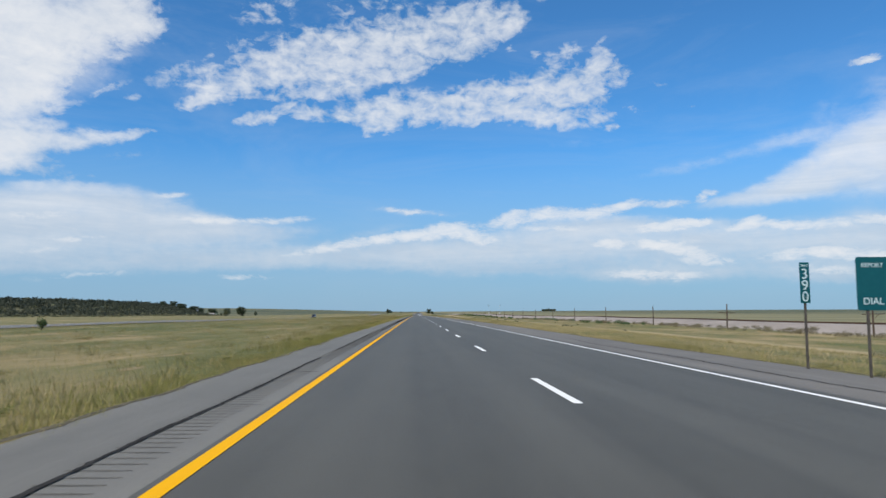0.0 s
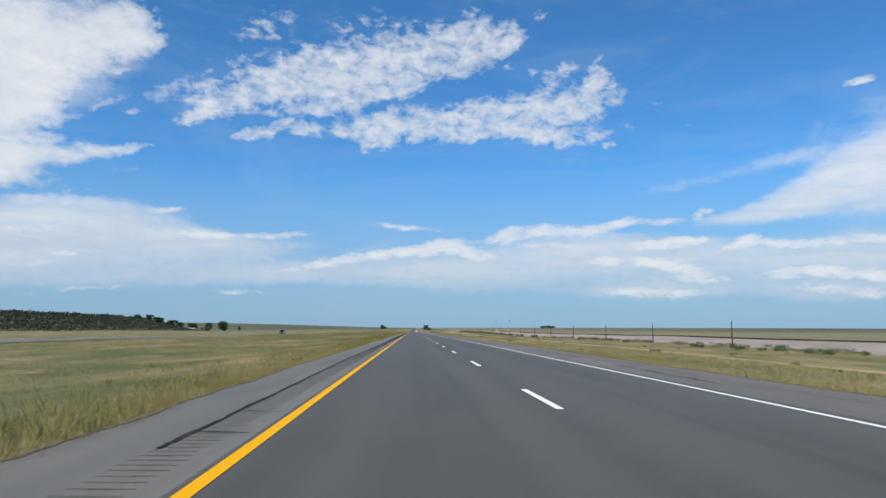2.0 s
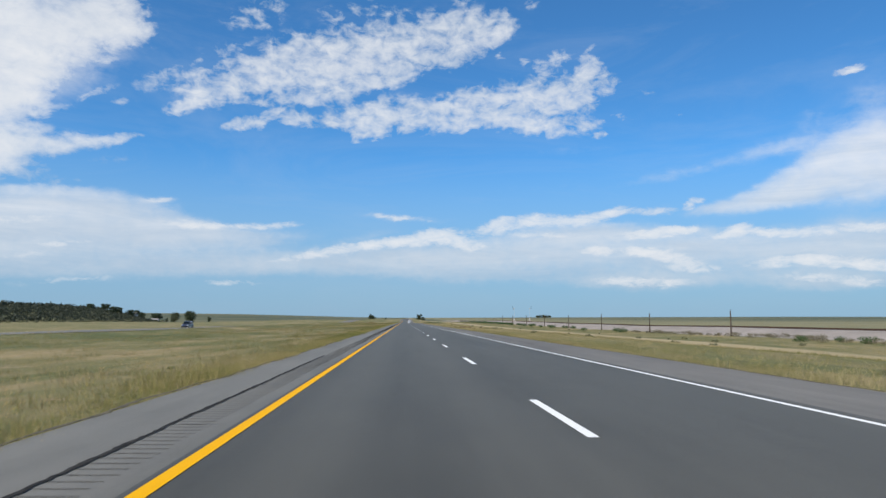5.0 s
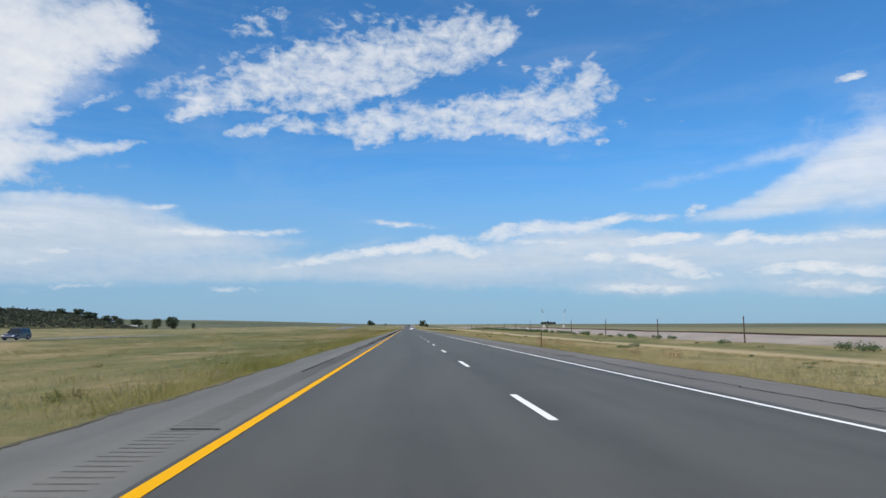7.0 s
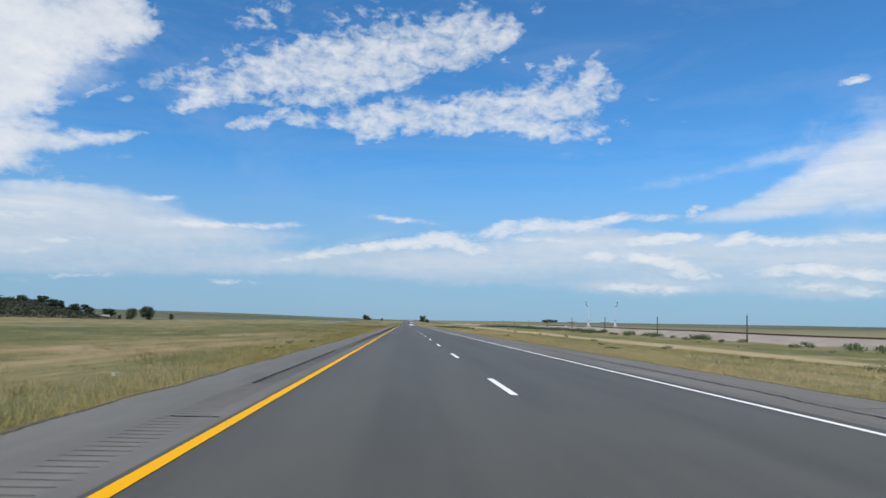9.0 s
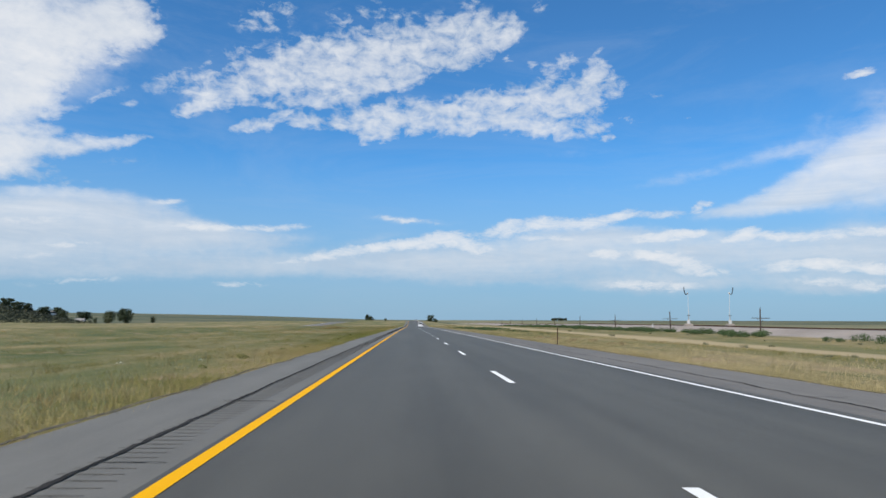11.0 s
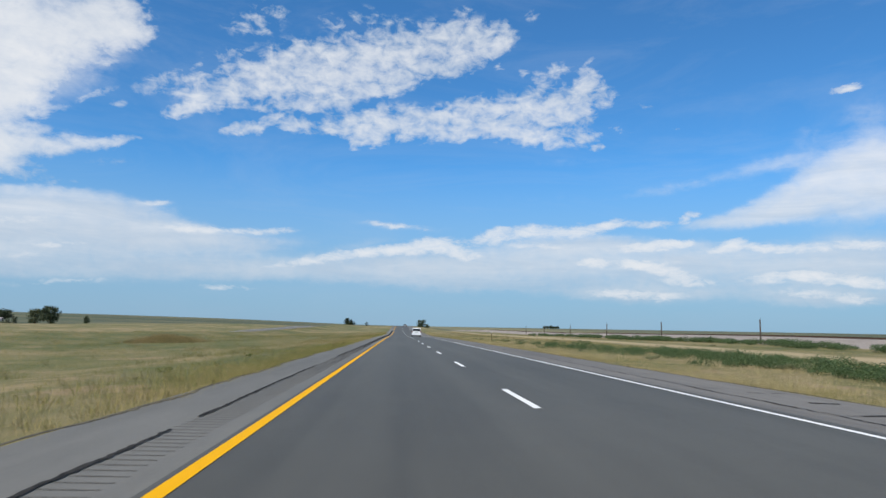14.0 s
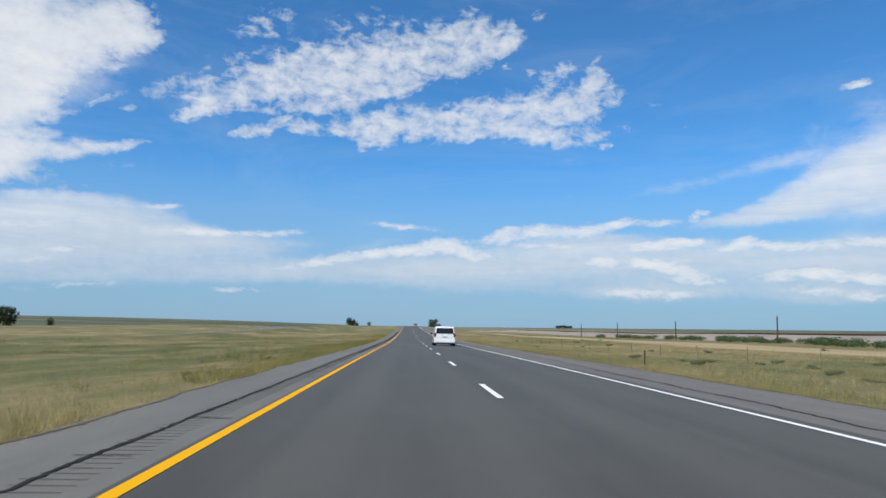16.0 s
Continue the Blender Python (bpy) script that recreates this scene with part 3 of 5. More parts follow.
def land(x, y):
    """Height of the ground sheet."""
    x, y = np.asarray(x, float), np.asarray(y, float)
    z = road_z(np.clip(x, -12, 12), y) - 0.05
    # median: a shallow swale, then the flat that carries the other carriageway
    z = z - 0.42 * smooth01((LEFT - 0.3 - x) / 8.0) - 0.16 * smooth01((-16 - x) / 12) - 0.16 * smooth01((-30 - x) / 12) * smooth01((y - 150) / 150) - 0.45 * smooth01((-32 - x) / 10) * smooth01((y - 400) / 150) * smooth01((x + 90) / 25)
    z = z + (0.42 + 0.4 * smooth01((y - 420) / 80)) * np.exp(-((x + 35) / 6.0) ** 2) * smooth01((y - 130) / 60)
    # right verge falls to the level strip beside the railway
    low = np.interp(y, RAIL_Y, RAIL_Z)
    w = smooth01((x - RIGHT - 0.3) / 26.0)
    z = z * (1 - w) + low * w
    # railway embankment
    z = z + 1.05 * smooth01((x - 53.5) / 5.0) * smooth01((72.0 - x) / 5.0)
    # wooded rise far off beyond the other carriageway
    z = z + (12.6 + 0.004 * (y - 600)) * smooth01((-300 - x) / 75) * smooth01((y - 250) / 250) * smooth01((1215 - y) / 150)
    # the plains swell up to the skyline
    z = z + 0.0052 * np.maximum(0, -x - 150) * smooth01((-x - 150) / 300) + 0.0026 * np.maximum(0, x - 150)
    z = z + 0.0030 * np.maximum(0, y - 1500) + 21.0 * smooth01((60 - x) / 1400) * smooth01((y - 1800) / 1800)
    # the farm lies in a shallow hollow
    z = z - 3.4 * smooth01((-x - 90) / 140) * smooth01((y - 750) / 300) * smooth01((2400 - y) / 900)
    z = z + 0.10 * np.sin(x * 0.21 + y * 0.03) * np.sin(y * 0.045 + x * 0.05) * smooth01((np.abs(x - 2) - 9) / 8)
    return z



def axis(*spans):
    out = []
    for a, b, step in spans:
        out += list(np.arange(a, b, step))
    return np.array(out + [spans[-1][1]])


gx = axis((-2600, -600, 200), (-600, -460, 35), (-460, -280, 10), (-280, -60, 10), (-60, -20, 2.5), (-20, -3.4, 0.83), (-3.4, 8.0, 1.9), (8.0, 40, 1.0), (40, 76, 1.5), (76, 100, 4), (100, 240, 10), (240, 600, 40), (600, 2600, 200))
gy = axis((-260, 1300, 5), (1300, 1600, 15), (1600, 4900, 100))
GX, GY = np.meshgrid(gx, gy)
GZ = land(GX, GY)
nx, ny = len(gx), len(gy)
verts = np.stack([GX.ravel(), GY.ravel(), GZ.ravel()], 1)
faces = [(j * nx + i, j * nx + i + 1, (j + 1) * nx + i + 1, (j + 1) * nx + i) for j in range(ny - 1) for i in range(nx - 1)]
ground = tagged(mesh_ob("ground", verts.tolist(), faces, M_GROUND, True), "dry olive and straw-coloured prairie grassland reaching the horizon", "ground", kind="structure")


def strip(name, x0, x1, y0, y1, lift, mat, step=4.0, edge=0.0, zfun=road_z, cross=1):
    """A long sheet that follows the road; edge: how far its outer sides wander."""
    rng = np.random.default_rng(int(abs(x0 * 100) + abs(x1 * 10)))
    ys = np.linspace(y0, y1, max(2, round((y1 - y0) / step) + 1))
    a = x0 + edge * rng.uniform(-1, 1, len(ys))
    b = x1 + edge * rng.uniform(-1, 1, len(ys))
    v, f = [], []
    k = cross + 1
    for i, yy in enumerate(ys):
        for c in range(k):
            xx = a[i] + (b[i] - a[i]) * c / cross
            v.append((xx, yy, float(zfun(xx, yy)) + lift))
    for i in range(len(ys) - 1):
        for c in range(cross):
            f.append((i * k + c, i * k + c + 1, (i + 1) * k + c + 1, (i + 1) * k + c))
    return mesh_ob(name, v, f, mat)


Y0, Y1 = -120.0, 1120.0
road = tagged(strip("road", -1.73, 5.42, Y0, Y1, 0.0, M_LANE), "dark grey asphalt carriageway with two lanes", "road", kind="structure")
tagged(strip("shoulder_left", LEFT, -1.73, Y0, Y1, -0.006, M_SHOULDER, 2.0, 0.0), "weathered grey asphalt shoulder with sealed cracks", "road shoulder", kind="structure")
tagged(strip("shoulder_right", 5.42, RIGHT, Y0, Y1, -0.006, M_SHOULDER_WARM, 2.0, 0.0), "weathered pale grey asphalt shoulder beside dry grass", "road shoulder", kind="structure")
line = strip("yellow_line", -1.6685, -1.5465, Y0, Y1, 0.005, M_YELLOW)
line.parent = road
line = strip("white_line", 5.071, 5.181, Y0, Y1, 0.005, M_WHITE)
line.parent = road
DASH0, PERIOD, DASH = 8.27, 11.217, 3.16
for k in range(-8, 98):
    y = DASH0 + k * PERIOD
    d = strip("lane_dash", 1.7595 - 0.058, 1.7595 + 0.058, y, y + DASH, 0.005, M_WHITE, DASH / 2)
    d.parent = road


# ---- road details ----
def ribbon(name, path, width, lift, mat, rng, zfun=road_z):
    """A ragged tar line along points (x, y)."""
    v, f = [], []
    for i, (x, y) in enumerate(path):
        ax, ay = path[max(i - 1, 0)]
        bx, by = path[min(i + 1, len(path) - 1)]
        d = math.hypot(bx - ax, by - ay) or 1
        nx_, ny_ = -(by - ay) / d, (bx - ax) / d
        for s in (-1, 1):
            w = width * (1 + 0.35 * math.sin(y * 2.1 + s) + 0.2 * math.sin(y * 7.3 + 2 * s) + rng.uniform(-0.3, 0.3)) / 2
            px, py = x + s * w * nx_, y + s * w * ny_
            v.append((px, py, float(zfun(px, py)) + lift))
        if i:
            k = 2 * i
            f.append((k - 2, k - 1, k + 1, k))
    return v, f


def merged(name, pieces, mat, parent, label=""):
    v, f = [], []
    for pv, pf in pieces:
        k = len(v)
        v += pv
        f += [tuple(i + k for i in q) for q in pf]
    ob = mesh_ob(name, v, f, mat)
    ob.parent = parent
    if label:
        ob["label"] = label
    return ob


shoulder_left = bpy.data.objects["shoulder_left"]
shoulder_right = bpy.data.objects["shoulder_right"]
rng = np.random.default_rng(3)
# long sealed crack down the left shoulder, in the stretches where it is open, with branches to the yellow line
for a, b in ((-8, 16.5), (19.6, 74), (83.5, 158), (162, 175.6), (190, 214), (257.7, 265.4), (286, 293.3), (305, 308), (316, 324), (335, 338.8), (357, 371), (398, 461), (466.8, 544), (545, 556.8), (563.2, 780)):
    n = int((b - a) / 0.09)
    ys = np.linspace(a, b, n)
    wander = np.cumsum(rng.normal(0, 0.0022, n))
    wander -= np.linspace(wander[0], wander[-1], n)
    xs = -2.36 + 0.05 * np.sin(ys * 0.11) + np.clip(wander, -0.12, 0.12)
    merged("sealed_crack", [ribbon("c", list(zip(xs + rng.normal(0, 0.007, n), ys)), 0.048, 0.003, M_TAR, rng)], M_TAR, shoulder_left, "black tar-sealed crack")
    if b - a < 12:
        continue
    pieces = []
    y = a + 1.0
    while y < b - 1:
        far = rng.random() < 0.3
        x0, x1 = float(np.interp(y, ys, xs)), (-1.82 if rng.random() < 0.75 else -2.0)
        xx = np.linspace(x0 - (0.16 if far else 0.0), x1, 9)
        yy = y + np.cumsum(rng.normal(0, 0.012, 9))
        pieces.append(ribbon("c", list(zip(xx, yy)), 0.018 if rng.random() < 0.65 else 0.034, 0.0025, M_TAR, rng))
        y += rng.uniform(1.6, 5.5)
    merged("cross_crack", pieces, M_TAR, shoulder_left, "thin dark cross cracks")
for y in (257.7, 276.7, 298.0, 313.5, 353.0, 563.1):
    xx = np.linspace(-2.32, -1.82, 14)
    merged("cross_crack", [ribbon("c", list(zip(xx, y + np.cumsum(rng.normal(0, 0.009, 14)))), 0.045, 0.0025, M_TAR, rng)], M_TAR, shoulder_left, "thin dark cross crack")
def creep(side, y):
    """How far turf has grown in over the pavement edge."""
    y = np.asarray(y, float)
    return -side * (0.05 * np.sin(y * 0.19 + 2 * side) + 0.04 * np.sin(y * 0.83) + 0.03 * np.sin(y * 2.3 + side) + (0.06 * smooth01((y - 545) / 30) if side < 0 else 0.0))


# dark dirt along the pavement edges; the grass's shadow is put into its colour
for side, edge, host, w in ((-1, LEFT, shoulder_left, 0.04), (1, RIGHT, shoulder_right, 0.035)):
    ys = np.arange(-6, 700, 0.16)
    thick = np.clip(0.55 + 0.35 * np.sin(ys * 0.37 + side) + 0.3 * np.sin(ys * 1.13) + rng.normal(0, 0.45, len(ys)), 0.02, 2.0)
    v, f = [], []
    for k, (y, q) in enumerate(zip(ys, thick)):
        edge = (LEFT if side < 0 else RIGHT) + float(creep(side, y))
        for x, lift in ((edge + side * 0.03, 0.003), (edge - side * w * q * 0.45, 0.004 * min(q, 1)), (edge - side * w * q, -0.004)):
            v.append((x, y, float(road_z(x, y)) + lift))
        if k:
            for c in range(2):
                q0 = 3 * k + c
                f.append((q0 - 3, q0 - 2, q0 + 1, q0))
    edge_strip = mesh_ob("edge_dirt_shade", v, f, M_DIRT_SHADE)
    edge_strip.parent = host
    edge_strip["label"] = "dark dirt with painted grass shadow along the pavement edge"
for a, b in ((-5, 30), (44, 60), (92, 100), (128, 152), (168, 196), (226, 470), (486, 780)):
    n = int((b - a) / 0.16)
    ys = np.linspace(a, b, n)
    wander = np.cumsum(rng.normal(0, 0.02, n))
    wander -= np.linspace(wander[0], wander[-1], n)
    xs = 6.15 + 0.12 * np.sin(ys * 0.07) + np.clip(wander, -0.2, 0.2)
    pieces = [ribbon("c", list(zip(xs + rng.normal(0, 0.012, n), ys)), 0.04, 0.003, M_TAR, rng)]
    y = a + 2.0
    while y < b - 1:
        x0 = float(np.interp(y, ys, xs))
        xx = np.linspace(x0, x0 + rng.uniform(0.4, 1.4), 8)
        pieces.append(ribbon("c", list(zip(xx, y + np.cumsum(rng.normal(0, 0.02, 8)))), 0.025, 0.0025, M_TAR, rng))
        y += rng.uniform(3, 9)
    merged("sealed_crack", pieces, M_TAR, shoulder_right, "dark wandering crack")

# short smears of old patching tar across the right shoulder
pieces = []
for y0, n in ((103.0, 6), (111.0, 8), (120.0, 5), (296.0, 4), (451.0, 5), (500.0, 4), (545.0, 4), (588.0, 4)):
    for _ in range(n):
        y, x0, wide = y0 + rng.uniform(0, 7), rng.uniform(5.6, 6.9), rng.uniform(0.25, 0.75)
        xx = np.linspace(x0, x0 + wide, 8)
        pieces.append(ribbon("c", list(zip(xx, y + 0.25 * (xx - x0) * rng.uniform(-1, 1) + np.cumsum(rng.normal(0, 0.015, 8)))), rng.uniform(0.05, 0.14), 0.0028, M_TAR, rng))
merged("tar_smear", pieces, M_TAR, shoulder_right, "short dark smears of patching tar")

# milled rumble strip: short near-flat strips beside the yellow line, a darker colour in place of depth
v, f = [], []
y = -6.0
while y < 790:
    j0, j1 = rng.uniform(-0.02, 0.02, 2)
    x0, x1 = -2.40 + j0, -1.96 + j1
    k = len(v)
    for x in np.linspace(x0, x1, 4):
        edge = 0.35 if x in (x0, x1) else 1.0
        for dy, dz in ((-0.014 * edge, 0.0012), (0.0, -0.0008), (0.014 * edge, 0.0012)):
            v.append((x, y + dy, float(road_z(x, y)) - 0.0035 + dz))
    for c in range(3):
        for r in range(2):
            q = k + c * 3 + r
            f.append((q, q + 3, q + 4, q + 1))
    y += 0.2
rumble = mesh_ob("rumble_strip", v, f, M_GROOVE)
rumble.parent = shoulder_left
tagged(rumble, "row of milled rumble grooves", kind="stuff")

# the other carriageway and its lines
opp_z = lambda x, y: land(x, y) + 0.06
opposite = tagged(strip("opposite_road", OPP0, OPP1, Y0, Y1, 0.0, M_SHOULDER, 5.0, 0.0, opp_z, 6), "pale grey carriageway across the grassy median", "road", kind="structure")
for x0, mat, name in ((OPP1 - 1.4, M_YELLOW, "yellow_line"), (OPP0 + 2.6, M_WHITE, "white_line")):
    q = strip(name, x0, x0 + 0.12, Y0, Y1, 0.006, mat, 5.0, 0.0, opp_z)
    q.parent = opposite


# ---- grass ----
def grass_material(name, greens, straws):
    m, n, l, p = material(name, 0.9)
    drift = noise_of(n, l, 0.035, 6, 0.62, (1.2, 0.5, 1))
    patch = noise_of(n, l, 0.3, 5, 0.65, (1, 0.55, 1))
    geo = n.new("ShaderNodeNewGeometry")
    f = math_of(n, l, "ADD", math_of(n, l, "MULTIPLY", drift, 0.6), math_of(n, l, "ADD", math_of(n, l, "MULTIPLY", patch, 0.3), math_of(n, l, "MULTIPLY", math_of(n, l, "SUBTRACT", geo.outputs["Random Per Island"], 0.22), 0.22)))
    c = colours(n, l, f, [(0.41, greens[0]), (0.48, greens[1]), (0.535, straws[0]), (0.62, straws[1])])
    l.new(c, p.inputs["Base Color"])
    # a field of blades catches the light much as level ground does
    soft = n.new("ShaderNodeVectorMath")
    soft.operation = "MULTIPLY_ADD"
    l.new(geo.outputs["Normal"], soft.inputs[0])
    soft.inputs[1].default_value, soft.inputs[2].default_value = (0.2, 0.2, 0.2), (0, 0, 1)
    unit = n.new("ShaderNodeVectorMath")
    unit.operation = "NORMALIZE"
    l.new(soft.outputs[0], unit.inputs[0])
    l.new(unit.outputs[0], p.inputs["Normal"])
    p.inputs["Specular IOR Level"].default_value = 0.1
    tr = n.new("ShaderNodeBsdfTranslucent")
    l.new(c, tr.inputs["Color"])
    mx = n.new("ShaderNodeMixShader")
    mx.inputs[0].default_value = 0.15
    l.new(p.outputs[0], mx.inputs[1])
    l.new(tr.outputs[0], mx.inputs[2])
    l.new(mx.outputs[0], n["Material Output"].inputs["Surface"])
    return m


M_VERGE = grass_material("verge_grass", ((0.185, 0.205, 0.058), (0.275, 0.268, 0.085)), ((0.34, 0.30, 0.11), (0.46, 0.37, 0.18)))
M_DRY = grass_material("dry_verge_grass", ((0.24, 0.235, 0.09), (0.35, 0.31, 0.135)), ((0.44, 0.37, 0.19), (0.54, 0.45, 0.26)))
M_MEADOW = grass_material("meadow_grass", ((0.15, 0.165, 0.05), (0.215, 0.205, 0.072)), ((0.30, 0.25, 0.108), (0.40, 0.31, 0.16)))


M_TAWNY = grass_material("tawny_grass", ((0.22, 0.19, 0.08), (0.32, 0.255, 0.12)), ((0.40, 0.31, 0.155), (0.48, 0.37, 0.20)))


def grass(name, count, xs, ys, tall, width, blades, mat, label, seed, lean=0.35):
    """Tufts of single blades at the places xs, ys (made in bulk)."""
    r = np.random.default_rng(seed)
    zs = land(xs, ys)
    n = count * blades
    bx, by, bz = np.repeat(xs, blades), np.repeat(ys, blades), np.repeat(zs, blades)
    size = np.repeat(r.uniform(0.55, 1.25, count), blades) * np.repeat(tall, blades) * r.uniform(0.6, 1.1, n)
    turn = r.uniform(0, 2 * np.pi, n)
    spread = np.abs(r.normal(0, 0.12, n)) * (1 + np.repeat(tall, blades))
    bx, by = bx + spread * np.cos(turn), by + spread * np.sin(turn)
    face = r.uniform(0, 2 * np.pi, n)
    w = width * r.uniform(0.6, 1.4, n) * (0.5 + size)
    tip = lean * size * r.uniform(0.2, 1.3, n)
    va = np.stack([bx - w * np.cos(face), by - w * np.sin(face), bz - 0.02], 1)
    vb = np.stack([bx + w * np.cos(face), by + w * np.sin(face), bz - 0.02], 1)
    vc = np.stack([bx + tip * np.cos(turn), by + tip * np.sin(turn), bz + size], 1)
    co = np.stack([va, vb, vc], 1).reshape(-1, 3).astype(np.float32)
    me = bpy.data.meshes.new(name)
    me.vertices.add(3 * n)
    me.vertices.foreach_set("co", co.ravel())
    me.loops.add(3 * n)
    me.loops.foreach_set("vertex_index", np.arange(3 * n, dtype=np.int32))
    me.polygons.add(n)
    me.polygons.foreach_set("loop_start", np.arange(0, 3 * n, 3, dtype=np.int32))
    me.update()
    me.validate()
    me.materials.append(mat)
    return tagged(new(name, me), label, "grass", kind="stuff")


r = np.random.default_rng(11)


def verge(side, edge, count, ragged):
    """Tall tufts right at the edge of the pavement, thick and thin in turns."""
    ys = r.uniform(-6, 740, count * 2)
    keep = (np.sin(ys * 0.23 + side) + np.sin(ys * 0.071 + 2 * side) + np.sin(ys * 0.61)) * 0.3 + r.uniform(0, 1, len(ys)) > -0.05
    ys = ys[keep][:count]
    xs = edge + creep(side, ys) + side * np.abs(r.gamma(1.15, ragged, len(ys)))
    return xs, ys


for side, edge, name in ((-1, LEFT - 0.01, "left"), (1, RIGHT + 0.02, "right")):
    xs, ys = verge(side, edge, 50000, 0.5)
    tall = 0.10 + 0.08 * (np.sin(ys * 0.31) + np.sin(ys * 0.83 + 1)) * 0.5 + 0.08 * r.uniform(0, 1, len(xs))
    grass("verge_grass", len(xs), xs, ys, np.clip(tall * 1.1, 0.06, 0.26), 0.0036, 12, M_VERGE if side < 0 else M_DRY, "yellow-green roadside grass growing over the asphalt edge", 21 + side, 0.6)
xs = LEFT - 1.2 - 20 * r.power(0.75, 55000)
ys = r.uniform(-4, 760, 55000)
grass("meadow_grass", 55000, xs, ys, 0.04 + 0.12 * r.power(0.5, 55000), 0.009, 6, M_MEADOW, "olive and straw-coloured median grass", 31, 1.3)
xs = RIGHT + 1.0 + 15 * r.power(0.75, 45000)
ys = r.uniform(4, 780, 45000)
grass("meadow_grass", 45000, xs, ys, 0.06 + 0.16 * r.power(0.5, 45000), 0.011, 6, M_DRY, "dry straw-coloured grass beyond the shoulder", 32, 1.2)
# a thicket of tall tawny grass in the swale
n = 2600
xs, ys = -18.6 + 1.2 * r.normal(0, 1, n), 595.0 + 2.2 * r.normal(0, 1, n)
grass("tall_grass", n, xs, ys, 0.55 * np.exp(-((xs + 18.6) ** 2 / 6 + (ys - 595) ** 2 / 18)) + 0.12, 0.008, 7, M_TAWNY, "thicket of tall tawny grass in the median swale", 41, 0.25)
# taller clumps standing out of the meadow on both sides
for side, inner, outer, count, mat, label in ((-1, LEFT - 0.7, 26.0, 2600, M_MEADOW, "taller clumps of seeding straw-coloured median grass"), (1, RIGHT + 0.5, 15.0, 2200, M_DRY, "taller clumps of pale seeding verge grass")):
    cx = inner + side * outer * r.power(0.7, count)
    cy = r.uniform(2, 760, count)
    size = r.gamma(2.2, 0.28, count)
    k = 16
    xs = np.repeat(cx, k) + r.normal(0, 1, count * k) * np.repeat(size, k) * 0.8
    ys = np.repeat(cy, k) + r.normal(0, 1, count * k) * np.repeat(size, k) * 1.3
    xs = np.minimum(xs, LEFT - 0.25) if side < 0 else np.maximum(xs, RIGHT + 0.25)
    tall = np.repeat(r.uniform(0.12, 0.3, count), k) * r.uniform(0.7, 1.2, count * k)
    grass("seeding_grass", count * k, xs, ys, tall, 0.006, 5, mat, label, 36 + side, 0.5)
xs = np.concatenate([r.uniform(-46, -23, 20000), np.where(r.uniform(0, 1, 22000) < 0.45, r.uniform(19, 24, 22000), r.uniform(34, 51, 22000))])
ys = r.uniform(20, 820, 42000)
grass("meadow_grass", 42000, xs, ys, 0.06 + 0.13 * r.power(0.6, 42000), 0.03, 5, M_MEADOW, "distant tufts of dry prairie grass", 33)


# ---- plain materials for things ----
M_GALV = worn("galvanised_steel", (0.30, 0.30, 0.30), (0.45, 0.45, 0.44), 8.0, 0.5, 0.7, 0.1)
M_RUST = worn("rusty_steel", (0.055, 0.03, 0.02), (0.12, 0.065, 0.04), 9.0, 0.85, 0.2)
M_POLE = worn("weathered_pole_wood", (0.05, 0.036, 0.027), (0.12, 0.088, 0.066), 1.5, 0.9, bump=0.5, stretch=(6, 6, 0.6))
M_SIGN = worn("green_sign_sheeting", (0.0, 0.070, 0.088), (0.003, 0.090, 0.108), 1.2, 0.45, bump=0.03)
M_LETTER = worn("white_sign_sheeting", (0.46, 0.60, 0.63), (0.60, 0.72, 0.74), 2.0, 0.45, bump=0)
M_WHITEMETAL = worn("white_painted_metal", (0.50, 0.50, 0.49), (0.68, 0.68, 0.67), 3.0, 0.5, bump=0.1)
M_DARKMETAL = worn("dark_metal", (0.02, 0.022, 0.026), (0.05, 0.052, 0.058), 5.0, 0.6, 0.3, 0.1)
M_CONCRETE = worn("pale_concrete", (0.30, 0.255, 0.22), (0.42, 0.37, 0.32), 2.0, 0.9, bump=0.4)
M_TYRE = worn("tyre_rubber", (0.012, 0.012, 0.012), (0.03, 0.03, 0.03), 8.0, 0.85, bump=0.2)
M_RIM = worn("alloy_rim", (0.35, 0.35, 0.36), (0.5, 0.5, 0.51), 6.0, 0.35, 0.9, 0.05)
M_PLASTIC = worn("black_trim_plastic", (0.012, 0.012, 0.013), (0.03, 0.03, 0.032), 9.0, 0.6, bump=0.1)
M_RED = worn("red_lamp_plastic", (0.13, 0.006, 0.006), (0.2, 0.012, 0.01), 6.0, 0.2, bump=0)
M_CLEARLAMP = worn("clear_lamp_plastic", (0.5, 0.52, 0.54), (0.7, 0.72, 0.74), 6.0, 0.15, bump=0)
M_PLATE = worn("number_plate", (0.38, 0.46, 0.44), (0.52, 0.58, 0.55), 4.0, 0.5, bump=0)
M_SHINGLE = worn("grey_roofing", (0.20, 0.19, 0.185), (0.32, 0.31, 0.30), 2.0, 0.9, bump=0.4)
M_CLAPBOARD = worn("white_clapboard", (0.62, 0.61, 0.58), (0.78, 0.77, 0.74), 1.0, 0.7, bump=0.1)
M_BARK = worn("bark", (0.05, 0.038, 0.03), (0.12, 0.095, 0.075), 1.2, 0.95, bump=0.6, stretch=(3, 3, 0.5))


